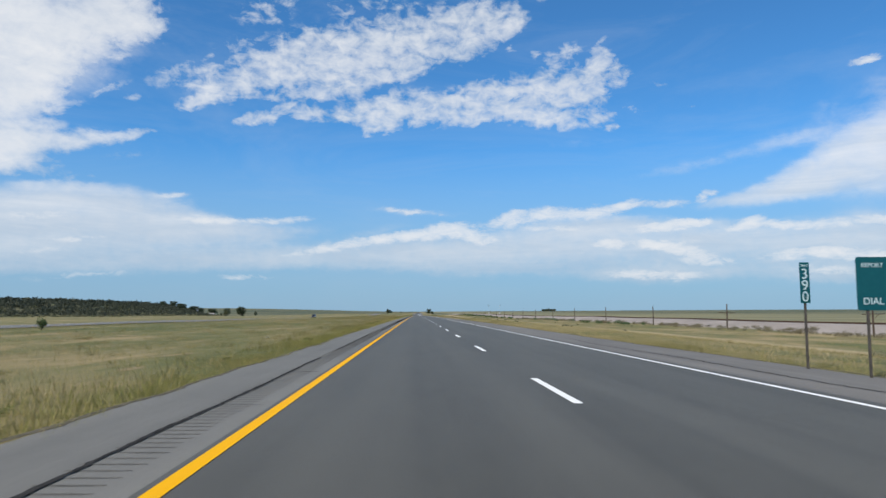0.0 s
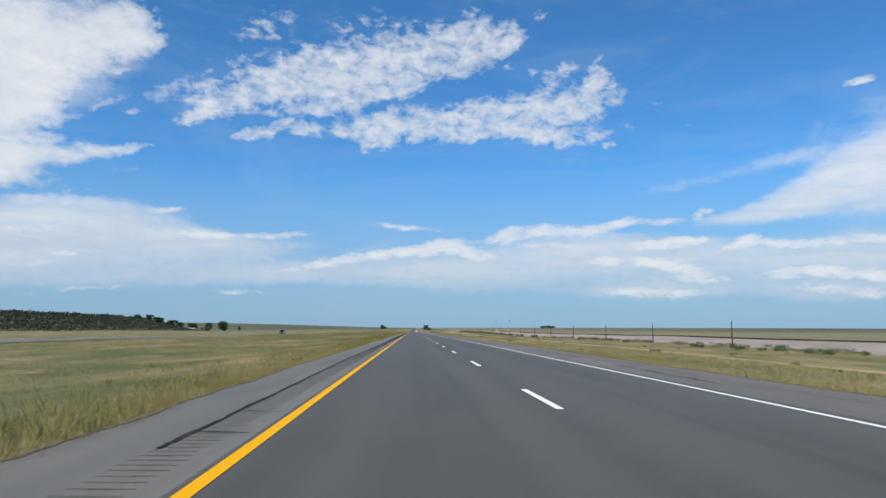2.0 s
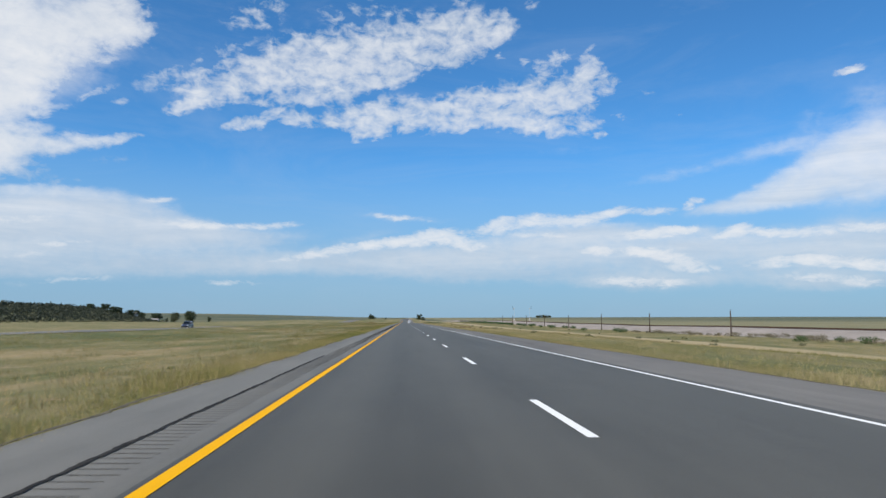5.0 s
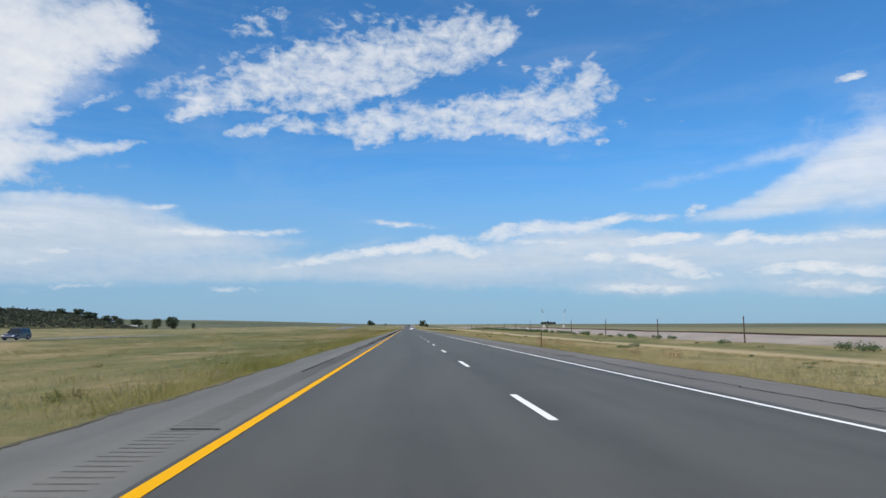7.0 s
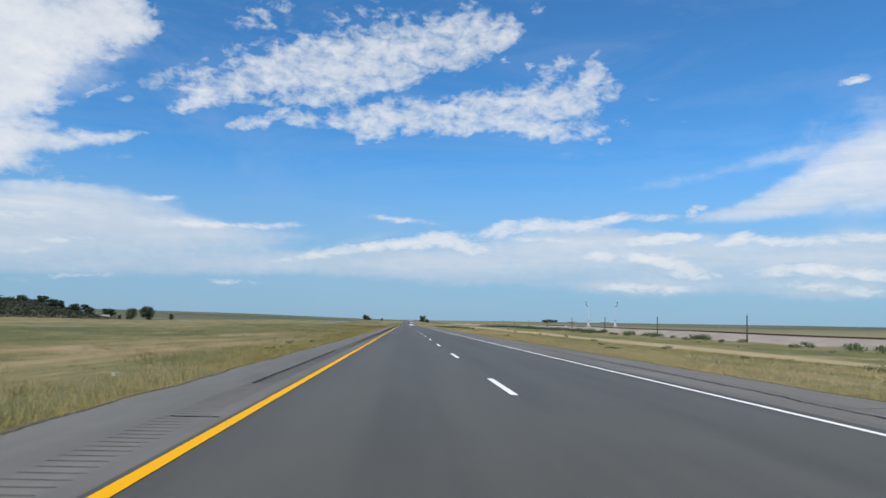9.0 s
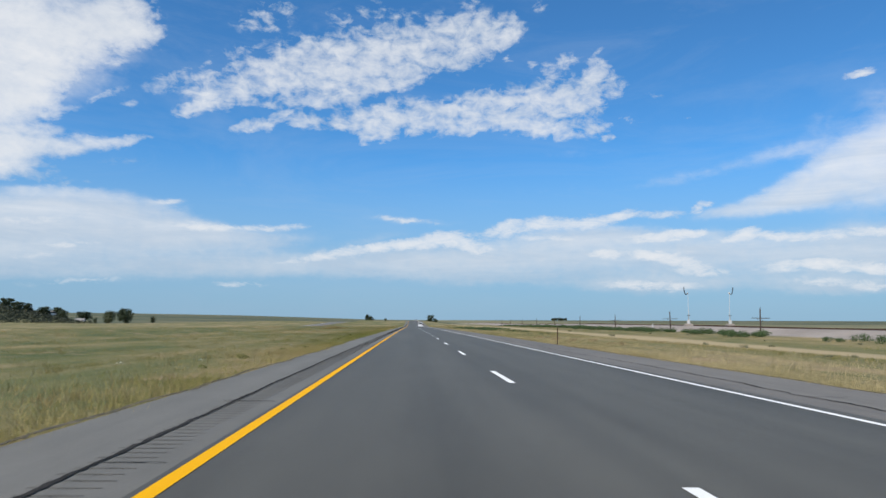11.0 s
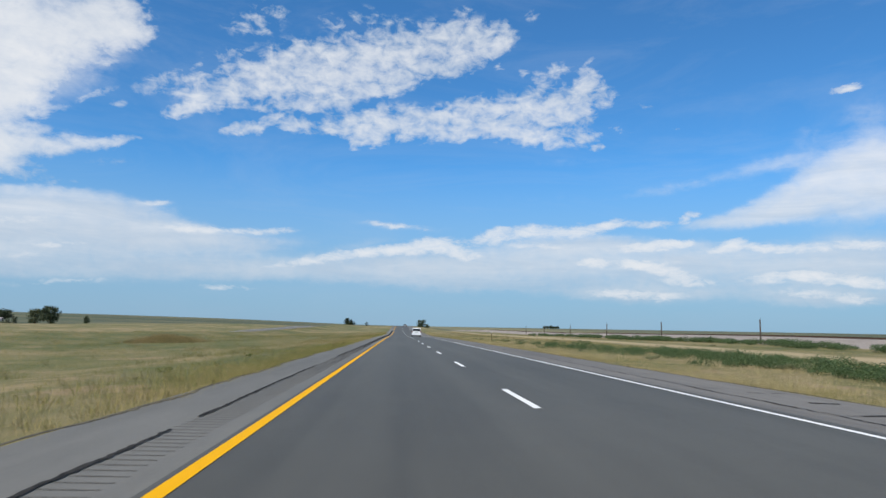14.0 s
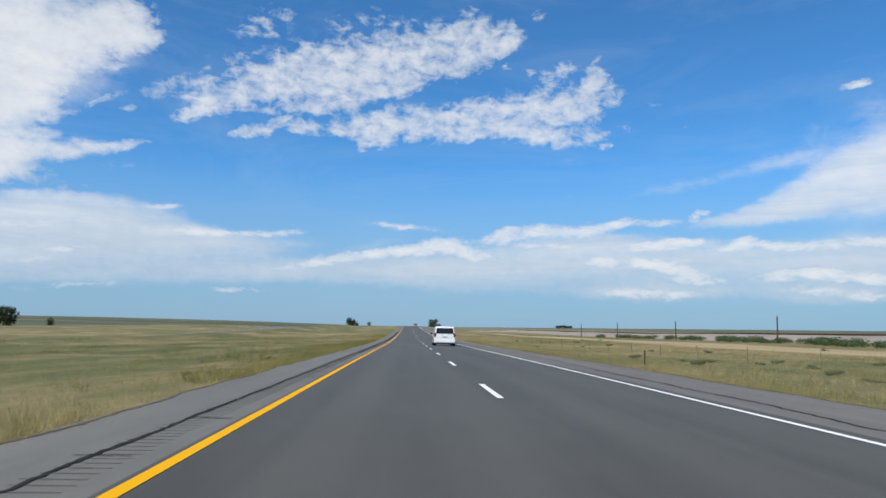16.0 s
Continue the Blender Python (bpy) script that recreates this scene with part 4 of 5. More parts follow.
def car_paint(name, colour):
    m, n, l, p = material(name, 0.3)
    f = noise_of(n, l, 2.0, 4)
    l.new(colours(n, l, f, [(0.3, tuple(c * 0.9 for c in colour)), (0.7, colour)]), p.inputs["Base Color"])
    p.inputs["Coat Weight"].default_value = 0.6
    p.inputs["Coat Roughness"].default_value = 0.06
    l.new(colours(n, l, noise_of(n, l, 5.0, 3), [(0.3, (0.25, 0.25, 0.25)), (0.8, (0.45, 0.45, 0.45))]), p.inputs["Roughness"])
    return m


M_CARWHITE = car_paint("white_car_paint", (0.80, 0.81, 0.83))
M_CARDARK = car_paint("dark_blue_car_paint", (0.022, 0.030, 0.055))
M_CARSILVER = car_paint("silver_car_paint", (0.34, 0.35, 0.37))
M_CARGLASS, _n, _l, _p = material("tinted_car_glass", 0.06)
_p.inputs["Base Color"].default_value = (0.012, 0.015, 0.018, 1)
_p.inputs["IOR"].default_value = 1.5


def leaf_material(name, dark, light):
    m, n, l, p = material(name, 0.7)
    geo = n.new("ShaderNodeNewGeometry")
    c = colours(n, l, math_of(n, l, "ADD", math_of(n, l, "MULTIPLY", geo.outputs["Random Per Island"], 0.6), math_of(n, l, "MULTIPLY", noise_of(n, l, 0.8, 3), 0.4)), [(0.2, dark), (0.8, light)])
    l.new(c, p.inputs["Base Color"])
    tr = n.new("ShaderNodeBsdfTranslucent")
    l.new(c, tr.inputs["Color"])
    mx = n.new("ShaderNodeMixShader")
    mx.inputs[0].default_value = 0.25
    l.new(p.outputs[0], mx.inputs[1])
    l.new(tr.outputs[0], mx.inputs[2])
    l.new(mx.outputs[0], n["Material Output"].inputs["Surface"])
    return m


M_COTTONWOOD = leaf_material("cottonwood_leaves", (0.024, 0.038, 0.018), (0.06, 0.082, 0.04))
M_SILVERLEAF = leaf_material("grey_green_leaves", (0.06, 0.078, 0.04), (0.14, 0.16, 0.085))
M_JUNIPER = leaf_material("juniper_leaves", (0.036, 0.048, 0.031), (0.080, 0.090, 0.058))
M_WEED = leaf_material("green_weed_leaves", (0.045, 0.082, 0.030), (0.10, 0.148, 0.055))
M_SAGE = leaf_material("sage_leaves", (0.12, 0.13, 0.07), (0.22, 0.215, 0.125))


def scene_z(x, y):
    return float(land(x, y))


# ---- signs ----
def words(name, text, size, mat, parent, place, label=""):
    """Raised sign lettering, facing -y."""
    cu = bpy.data.curves.new(name, "FONT")
    cu.body, cu.size, cu.align_x, cu.align_y, cu.extrude = text, size, "CENTER", "CENTER", 0.0015
    tmp = new(name, cu)
    dg = bpy.context.evaluated_depsgraph_get()
    me = bpy.data.meshes.new_from_object(tmp.evaluated_get(dg))
    bpy.data.objects.remove(tmp)
    me.materials.clear()
    me.materials.append(mat)
    ob = new(name, me)
    ob.parent = parent
    ob.matrix_basis = pose(*place, 90, 0, 0)
    if label:
        ob["label"] = label
    return ob


def plate(bm, x0, x1, z0, z1, y0, y1, radius):
    """A thin upright panel with rounded corners."""
    pts = []
    for cx, cz, a in ((x1 - radius, z1 - radius, 0), (x0 + radius, z1 - radius, 90), (x0 + radius, z0 + radius, 180), (x1 - radius, z0 + radius, 270)):
        for k in range(5):
            t = radians(a + k * 22.5)
            pts.append((cx + radius * math.cos(t), cz + radius * math.sin(t)))
    front = [bm.verts.new((x, y0, z)) for x, z in pts]
    back = [bm.verts.new((x, y1, z)) for x, z in pts]
    bm.faces.new(front)
    bm.faces.new(back[::-1])
    n = len(pts)
    for i in range(n):
        bm.faces.new((front[i], back[i], back[(i + 1) % n], front[(i + 1) % n]))


def channel_post(bm, x, y, z0, z1):
    """A U-channel steel post."""
    box(bm, x - 0.022, x + 0.022, y, y + 0.004, z0, z1)
    box(bm, x - 0.022, x - 0.018, y, y + 0.025, z0, z1)
    box(bm, x + 0.018, x + 0.022, y, y + 0.025, z0, z1)


M_SIGNPOST = worn("weathered_sign_post_steel", (0.075, 0.065, 0.058), (0.14, 0.125, 0.11), 6.0, 0.75, 0.3, 0.2)


def mile_sign():
    x, y = 7.60, 13.8
    g = float(road_z(x, y)) - 0.06
    ob = empty("mile_marker", pose(x, y, g))
    h0, h1 = 1.345, 2.155
    bm = bmesh.new()
    channel_post(bm, 0, 0.02, -0.1, 2.01)
    part("post", bm, M_SIGNPOST, ob, "dull brown steel channel post")
    bm = bmesh.new()
    plate(bm, -0.10, 0.10, h0, h1, 0.008, 0.012, 0.02)
    pl = part("panel", bm, M_SIGN, ob, "narrow green panel with white figures")
    words("word", "MILE", 0.07, M_LETTER, pl, (0, 0.004, 2.085))
    for k, c in enumerate("390"):
        words("figure", c, 0.29, M_LETTER, pl, (0, 0.004, 1.915 - 0.225 * k))
    for z in (1.46, 2.03):
        bm = bmesh.new()
        tube(bm, (0, 0.0, z), (0, 0.03, z), 0.008, n=6)
        part("bolt", bm, M_GALV, ob)
    tagged(ob, "narrow green mile marker reading MILE 390 on a steel post", "road sign")


def report_sign():
    x, y = 7.60, 11.85
    g = float(road_z(x, y)) - 0.06
    ob = empty("roadside_sign", pose(x, y, g))
    for px in (0.0, 1.15):
        bm = bmesh.new()
        channel_post(bm, px, 0.02, -0.1, 1.97)
        part("post", bm, M_SIGNPOST, ob, "dull brown steel channel post")
    bm = bmesh.new()
    plate(bm, -0.19, 1.34, 1.195, 2.11, 0.008, 0.012, 0.05)
    pl = part("panel", bm, M_SIGN, ob, "green panel with white capital letters")
    words("word", "REPORT", 0.108, M_LETTER, pl, (0.10, 0.004, 1.965))
    words("word", "DIAL", 0.17, M_LETTER, pl, (0.095, 0.004, 1.345))
    for x0, x1, z, h in ((0.46, 1.15, 1.965, 0.08), (0.46, 1.1, 1.66, 0.11), (0.36, 0.95, 1.345, 0.11)):
        bm = bmesh.new()
        box(bm, x0, x1, 0.0045, 0.0075, z - h / 2, z + h / 2)
        part("lettering", bm, M_LETTER, pl)
    tagged(ob, "green roadside sign reading REPORT and DIAL on two posts", "road sign")


mile_sign()
report_sign()


# small steel posts at every tenth of a mile
def tenth_post(x, y, h, lean, with_plate=False):
    g = min(scene_z(x, y), float(road_z(x, y)) - 0.03)
    ob = empty("marker_post", pose(x, y, g, 0, lean, 0))
    bm = bmesh.new()
    channel_post(bm, 0, 0, -0.15, h)
    part("post", bm, M_RUST, ob)
    if with_plate:
        bm = bmesh.new()
        plate(bm, -0.06, 0.06, h - 0.15, h + 0.02, -0.012, -0.008, 0.015)
        part("panel", bm, M_WHITEMETAL, ob, "small pale plate")
    tagged(ob, "thin rust-brown steel marker post " + ("with a small pale plate" if with_plate else "beside the shoulder"), "marker post", "marker posts along the shoulder")


for x, y, h, lean, pl in ((7.92, 161.0, 1.28, -2, False), (7.9, 310.3, 0.98, 0, False), (7.85, 460.0, 0.93, 1, False), (10.0, 614.3, 1.2, 0, True), (9.3, 640.5, 0.6, 2, False)):
    tenth_post(x, y, h, lean, pl)


# ---- wire fence along the right-of-way ----
FENCE_X = 14.5
fence = empty("wire_fence", pose(FENCE_X, 0, 0))
tagged(fence, "low wire fence on thin weathered posts in dry grass", "fence")
bm = bmesh.new()
tube(bm, (0, 0, -0.2), (0.015, 0, 0.72), 0.014, 0.011, 6)
M_FENCEPOST = worn("sun_bleached_post", (0.12, 0.095, 0.065), (0.24, 0.19, 0.13), 3.0, 0.9, bump=0.3, stretch=(4, 4, 0.6))
first = part("post", bm, M_FENCEPOST, fence)
rf = random.Random(5)
fy = [596.0 + 5.2 * k for k in range(34)]
for k, y in enumerate(fy):
    ob = first if k == 0 else first.copy()
    if k:
        scene.collection.objects.link(ob)
    ob.matrix_basis = pose(rf.uniform(-0.05, 0.05), y, scene_z(FENCE_X, y), rf.uniform(-4, 4), rf.uniform(-4, 4), rf.uniform(0, 360)) @ Matrix.Diagonal((1, 1, rf.uniform(0.85, 1.12), 1))
for h in (0.25, 0.48, 0.7):
    cu = bpy.data.curves.new("wire", "CURVE")
    cu.dimensions, cu.bevel_depth, cu.bevel_resolution = "3D", 0.0015, 0
    sp = cu.splines.new("POLY")
    sp.points.add(len(fy) - 1)
    for p_, y in zip(sp.points, fy):
        p_.co = (0, y, scene_z(FENCE_X, y) + h, 1)
    ob = new("wire", cu)
    cu.materials.append(M_RUST)
    ob.parent = fence

# ---- railway ----
RX = 62.8
rail_z = lambda x, y: land(RX, y) + 0.08
railway = empty("railway_track", pose(0, 0, 0))
tagged(railway, "single rusty railway track on a pale gravel bank", "railway track")
for s in (-0.75, 0.75):
    v, f = [], []
    ys = np.arange(-100, 1200, 6.0)
    for i, y in enumerate(ys):
        z = float(rail_z(0, y))
        for dx, dz in ((-0.07, 0), (-0.012, 0.03), (-0.036, 0.15), (0.036, 0.15), (0.012, 0.03), (0.07, 0)):
            v.append((RX + s + dx, y, z + dz))
        if i:
            k = 6 * i
            for c in range(5):
                f.append((k - 6 + c, k - 5 + c, k + 1 + c, k + c))
    ob = mesh_ob("rail", v, f, M_RUST)
    ob.parent = railway
M_TIE = worn("railway_tie_wood", (0.035, 0.025, 0.02), (0.085, 0.062, 0.05), 2.0, 0.9, bump=0.4)
v, f = [], []
for y in np.arange(40, 1000, 0.62):
    z = float(rail_z(0, y))
    k = len(v)
    for dx in (-1.25, 1.25):
        for dy, dz in ((-0.11, -0.16), (0.11, -0.16), (0.11, 0.0), (-0.11, 0.0)):
            v.append((RX + dx, y + dy, z + dz))
    f += [(k, k + 3, k + 2, k + 1), (k + 4, k + 5, k + 6, k + 7), (k, k + 4, k + 7, k + 3), (k + 1, k + 2, k + 6, k + 5), (k + 2, k + 3, k + 7, k + 6)]
ties = mesh_ob("sleeper_bed", v, f, M_TIE)
ties.parent = railway
tagged(ties, "dark wooden railway ties", kind="stuff")


# ---- pole line ----
def telegraph_pole(armed):
    ob = empty("telegraph_pole", pose(0, 0, 0))
    bm = bmesh.new()
    tube(bm, (0, 0, -0.3), (0, 0, 3.95), 0.125, 0.085, 10)
    part("pole", bm, M_POLE, ob)
    bm = bmesh.new()
    tube(bm, (0.04, 0, 3.9), (0.06, 0, 4.12), 0.012, n=6)
    pin = part("top_pin", bm, M_RUST, ob, "thin iron pin")
    bm = bmesh.new()
    tube(bm, (0.06, 0, 4.1), (0.062, 0, 4.2), 0.035, 0.022, n=8)
    part("insulator", bm, M_DARKMETAL, pin, "small dark insulator")
    if not armed:
        return tagged(ob, "bare brown wooden telegraph pole beside the railway", "telegraph pole", "poles along the railway")
    bm = bmesh.new()
    box(bm, -1.4, 1.4, -0.14, -0.08, 2.5, 2.59, 0.01)
    arm = part("crossarm", bm, M_POLE, ob)
    for x in (-1.3, -0.85, -0.4, 0.4, 0.85, 1.3):
        bm = bmesh.new()
        tube(bm, (x, -0.12, 2.555), (x, -0.12, 2.65), 0.015, n=6)
        tube(bm, (x, -0.12, 2.64), (x, -0.12, 2.69), 0.02, 0.014, n=7)
        part("insulator", bm, M_DARKMETAL, arm)
    for s in (-1, 1):
        bm = bmesh.new()
        tube(bm, (s * 0.08, -0.13, 2.1), (s * 0.65, -0.13, 2.52), 0.018, n=5)
        part("brace", bm, M_RUST, ob)
    return tagged(ob, "old brown wooden telegraph pole with a crossarm", "telegraph pole", "poles along the railway")


poles = {armed: telegraph_pole(armed) for armed in (False, True)}
placed = set()
rp_ = random.Random(8)
for k in range(21):
    y = 77.5 + 37.15 * k
    x = 51.0 + rp_.uniform(-0.3, 0.3)
    m = pose(x, y, scene_z(x, y), rp_.uniform(-1, 1), rp_.uniform(-1.2, 1.2), rp_.uniform(-6, 6)) @ Matrix.Diagonal((1, 1, 1.0 if k < 14 else 0.88, 1))
    armed = k in (0, 1, 12, 13, 14)
    if armed in placed:
        copy_thing(poles[armed], m)
    else:
        poles[armed].matrix_world = m
        placed.add(armed)


# ---- raised crossing gates ----
def crossing_gate(x, y, mirror):
    g = scene_z(x, y)
    ob = empty("crossing_gate", pose(x, y, g))
    bm = bmesh.new()
    box(bm, -0.75, 0.75, -0.6, 0.6, -0.6, 0.55, 0.06)
    part("foundation", bm, M_CONCRETE, ob, "pale concrete base")
    bm = bmesh.new()
    box(bm, -0.26, 0.26, -0.24, 0.24, 0.5, 1.35, 0.05)
    part("machine_box", bm, M_WHITEMETAL, ob, "white gate machine housing")
    bm = bmesh.new()
    tube(bm, (0, 0, 1.3), (0, 0, 2.5), 0.075, 0.065, 10)
    part("mast", bm, M_GALV, ob)
    for s in (-1, 1):
        bm = bmesh.new()
        tube(bm, (s * 0.2, -0.12, 2.25), (s * 0.2, -0.05, 2.25), 0.09, n=14)
        box(bm, -0.02 if s > 0 else -0.18, 0.18 if s > 0 else 0.02, -0.05, -0.02, 2.23, 2.27)
        lamp = part("lamp", bm, M_DARKMETAL, ob, "round black warning lamp")
    bm = bmesh.new()
    tube(bm, (mirror * 0.1, 0, 1.2), (mirror * -0.05, 0, 7.0), 0.055, 0.032, 8)
    part("arm", bm, M_WHITEMETAL, ob, "slender white arm standing upright")
    # bent tip of the arm: a dark hook
    bm = bmesh.new()
    line_ = [(-0.05, 6.95), (-0.28, 6.75), (-0.52, 6.78), (-0.68, 7.05), (-0.76, 7.55), (-0.82, 8.25)]
    for (a, b), (c, d) in zip(line_, line_[1:]):
        tube(bm, (mirror * a, 0, b), (mirror * c, 0, d), 0.095, 0.09, 8)
    part("arm_tip", bm, M_DARKMETAL, ob, "dark bent tip")
    bm = bmesh.new()
    box(bm, -0.16, 0.16, -0.06, 0.06, 6.75, 7.15, 0.03)
    part("tip_lamp", bm, M_WHITEMETAL, ob)
    tagged(ob, "raised white railway crossing gate with a dark bent tip", "crossing gate", "gates at the railway crossing")


crossing_gate(58.9, 570.6, 1)
crossing_gate(66.9, 568.4, -1)
g = scene_z(52.4, 574.2)
stub = empty("white_marker_post", pose(52.4, 574.2, g))
bm = bmesh.new()
tube(bm, (0, 0, -0.2), (0, 0, 1.45), 0.09, 0.085, 10)
tube(bm, (0, 0, 1.44), (0, 0, 1.5), 0.09, 0.03, 10)
part("post", bm, M_WHITEMETAL, stub)
tagged(stub, "short white pipeline marker post beside the railway", "marker post")


# ---- vehicles ----
def prism(bm, outline, half_low, half_high, z_low, z_high):
    """A body from a side outline (y, z), drawn in towards its top."""
    def half(z):
        t = min(1, max(0, (z - z_low) / (z_high - z_low)))
        return half_low + (half_high - half_low) * t
    a = [bm.verts.new((-half(z), y, z)) for y, z in outline]
    b = [bm.verts.new((half(z), y, z)) for y, z in outline]
    bm.faces.new(a)
    bm.faces.new(b[::-1])
    n = len(outline)
    for i in range(n):
        bm.faces.new((a[i], b[i], b[(i + 1) % n], a[(i + 1) % n]))
    bmesh.ops.recalc_face_normals(bm, faces=bm.faces)
    edges = [e for e in bm.edges if e.calc_face_angle(0) > 0.35]
    bmesh.ops.bevel(bm, geom=edges, offset=0.05, segments=3, affect="EDGES")


def car(name, m, paint_mat, L, W, H, style, label, category):
    """A car that points to +y, with its origin on the road under its middle."""
    ob = empty(name, m)
    w, belt = W / 2, H * 0.56
    r0, r1 = -L / 2, L / 2
    low = [(r0 + 0.05, 0.22), (r0, 0.45), (r0 + 0.02, belt), (r1 - 1.15, belt), (r1 - 0.3, belt - 0.16), (r1 - 0.02, belt - 0.36), (r1, 0.4), (r1 - 0.08, 0.22)]
    bm = bmesh.new()
    prism(bm, low, w, w * 0.97, 0.3, belt)
    part("body", bm, paint_mat, ob)
    if style == "van":
        top = [(r0 + 0.03, belt - 0.02), (r0 + 0.16, H - 0.1), (r0 + 0.3, H), (r1 - 2.1, H), (r1 - 1.75, H - 0.06), (r1 - 0.95, belt - 0.02)]
    elif style == "suv":
        top = [(r0 + 0.05, belt - 0.02), (r0 + 0.32, H - 0.1), (r0 + 0.5, H), (r1 - 2.2, H), (r1 - 1.95, H - 0.05), (r1 - 1.2, belt - 0.02)]
    else:
        top = [(r0 + 0.3, belt - 0.02), (r0 + 1.0, H - 0.06), (r0 + 1.3, H), (r1 - 2.2, H), (r1 - 1.95, H - 0.05), (r1 - 1.15, belt - 0.02)]
    bm = bmesh.new()
    prism(bm, top, w * 0.97, w * 0.80, belt, H)
    part("roof", bm, paint_mat, ob)

    def side_x(z):
        return w * 0.97 + (w * 0.80 - w * 0.97) * (z - belt) / (H - belt)
    # side windows
    z0, z1 = belt + 0.05, H - 0.15
    front = top[-1][0] - 0.15
    back = top[0][0] + 0.22
    cuts = np.linspace(back, front, 4)
    for s in (-1, 1):
        for a, b in zip(cuts, cuts[1:]):
            bm = bmesh.new()
            sl0 = 0.28 if a == cuts[0] else 0.02
            sl1 = 0.62 if b == cuts[-1] else 0.02
            pts = [(a + 0.03, z0), (b - 0.03, z0), (b - 0.03 - sl1, z1), (a + 0.03 + sl0 * 0.5, z1)]
            vs = [bm.verts.new((s * (side_x(z) + 0.008), y, z)) for y, z in pts]
            vi = [bm.verts.new((s * (side_x(z) - 0.02), y, z)) for y, z in pts]
            bm.faces.new(vs)
            bm.faces.new(vi[::-1])
            for i in range(4):
                bm.faces.new((vs[i], vi[i], vi[(i + 1) % 4], vs[(i + 1) % 4]))
            part("side_window", bm, M_CARGLASS, ob, "dark tinted glass")
        bm = bmesh.new()
        box(bm, *sorted((s * (w + 0.02), s * (w + 0.2))), front - 0.35, front - 0.25, belt + 0.02, belt + 0.17, 0.02)
        part("mirror", bm, M_PLASTIC if style == "van" else paint_mat, ob)

    def sloped(name, a, b, half_a, half_b, mat, out, label=""):
        """A pane between two points (y, z) of the outline."""
        d = Vector((0, b[0] - a[0], b[1] - a[1]))
        nrm = Vector((0, d.z, -d.y)).normalized() * out
        bm = bmesh.new()
        quad = [(-half_a, *a), (half_a, *a), (half_b, *b), (-half_b, *b)]
        o = [bm.verts.new(Vector(q) + nrm * 0.012) for q in quad]
        i_ = [bm.verts.new(Vector(q) - nrm * 0.02) for q in quad]
        bm.faces.new(o)
        bm.faces.new(i_[::-1])
        for k in range(4):
            bm.faces.new((o[k], i_[k], i_[(k + 1) % 4], o[(k + 1) % 4]))
        return part(name, bm, mat, ob, label)

    def along(p, q, t):
        return (p[0] + (q[0] - p[0]) * t, p[1] + (q[1] - p[1]) * t)
    a, b = top[0], top[1]
    sloped("rear_window", along(a, b, 0.2), along(a, b, 0.93), w * 0.84, w * 0.74, M_CARGLASS, -1, "dark tinted rear glass")
    a, b = top[-1], top[-2]
    sloped("windscreen", along(a, b, 0.08), along(a, b, 0.95), w * 0.88, w * 0.76, M_CARGLASS, 1, "dark tinted windscreen")
    for s in (-1, 1):
        bm = bmesh.new()
        if style == "van":
            box(bm, *sorted((s * (w * 0.80), s * (w * 0.99))), r0 - 0.015, r0 + 0.25, belt - 0.2, belt + 0.16, 0.03)
        else:
            box(bm, *sorted((s * (w * 0.70), s * (w * 0.98))), r0 - 0.015, r0 + 0.2, belt - 0.24, belt - 0.06, 0.03)
        part("tail_light", bm, M_RED, ob, "red tail light")
        bm = bmesh.new()
        box(bm, *sorted((s * (w * 0.62), s * (w * 0.95))), r1 - 0.34, r1 - 0.05, belt - 0.38, belt - 0.24, 0.03)
        part("headlight", bm, M_CLEARLAMP, ob, "clear headlight")
    bm = bmesh.new()
    box(bm, -w * 0.97, w * 0.97, r0 - 0.05, r0 + 0.15, 0.25, 0.47, 0.05)
    part("rear_bumper", bm, paint_mat if style != "suv" else M_PLASTIC, ob)
    bm = bmesh.new()
    box(bm, -w * 0.9, w * 0.9, r0 - 0.03, r0 + 0.2, 0.17, 0.27, 0.03)
    part("lower_valance", bm, M_PLASTIC, ob, "black plastic valance")
    bm = bmesh.new()
    box(bm, -0.2, 0.2, r0 - 0.03, r0 + 0.03, belt - 0.2, belt - 0.08, 0.008)
    part("number_plate", bm, M_PLATE, ob, "plain pale plate")
    if style != "car":
        for s in (-1, 1):
            bm = bmesh.new()
            box(bm, *sorted((s * w * 0.68, s * w * 0.72)), r0 + 0.45, r1 - 2.4, H + 0.005, H + 0.045, 0.01)
            part("roof_rail", bm, M_PLASTIC, ob)
    tr = 0.31
    for s in (-1, 1):
        for y in (r0 + 0.85, r1 - 0.85):
            bm = bmesh.new()
            x0, x1 = s * (w - 0.2), s * (w + 0.012)
            tube(bm, (x0, y, tr), (x1, y, tr), tr, n=24)
            wheel = part("wheel", bm, M_TYRE, ob, "black tyre")
            bm = bmesh.new()
            tube(bm, (s * (w - 0.05), y, tr), (s * (w + 0.02), y, tr), tr * 0.62, tr * 0.56, n=18)
            part("rim", bm, M_RIM, wheel, "alloy rim")
            bm = bmesh.new()
            tube(bm, (s * (w - 0.1), y, tr + 0.02), (s * (w + 0.004), y, tr + 0.02), tr * 1.16, n=24)
            part("wheel_arch", bm, M_PLASTIC, ob)
    return tagged(ob, label, category)


def on_road(x, y, turn=0.0):
    z = float(road_z(x, y))
    slope = math.degrees(math.atan(float(lie(y + 2) - lie(y - 2)) / 4))
    return pose(x, y, z + 0.002, slope, 0.6, turn)


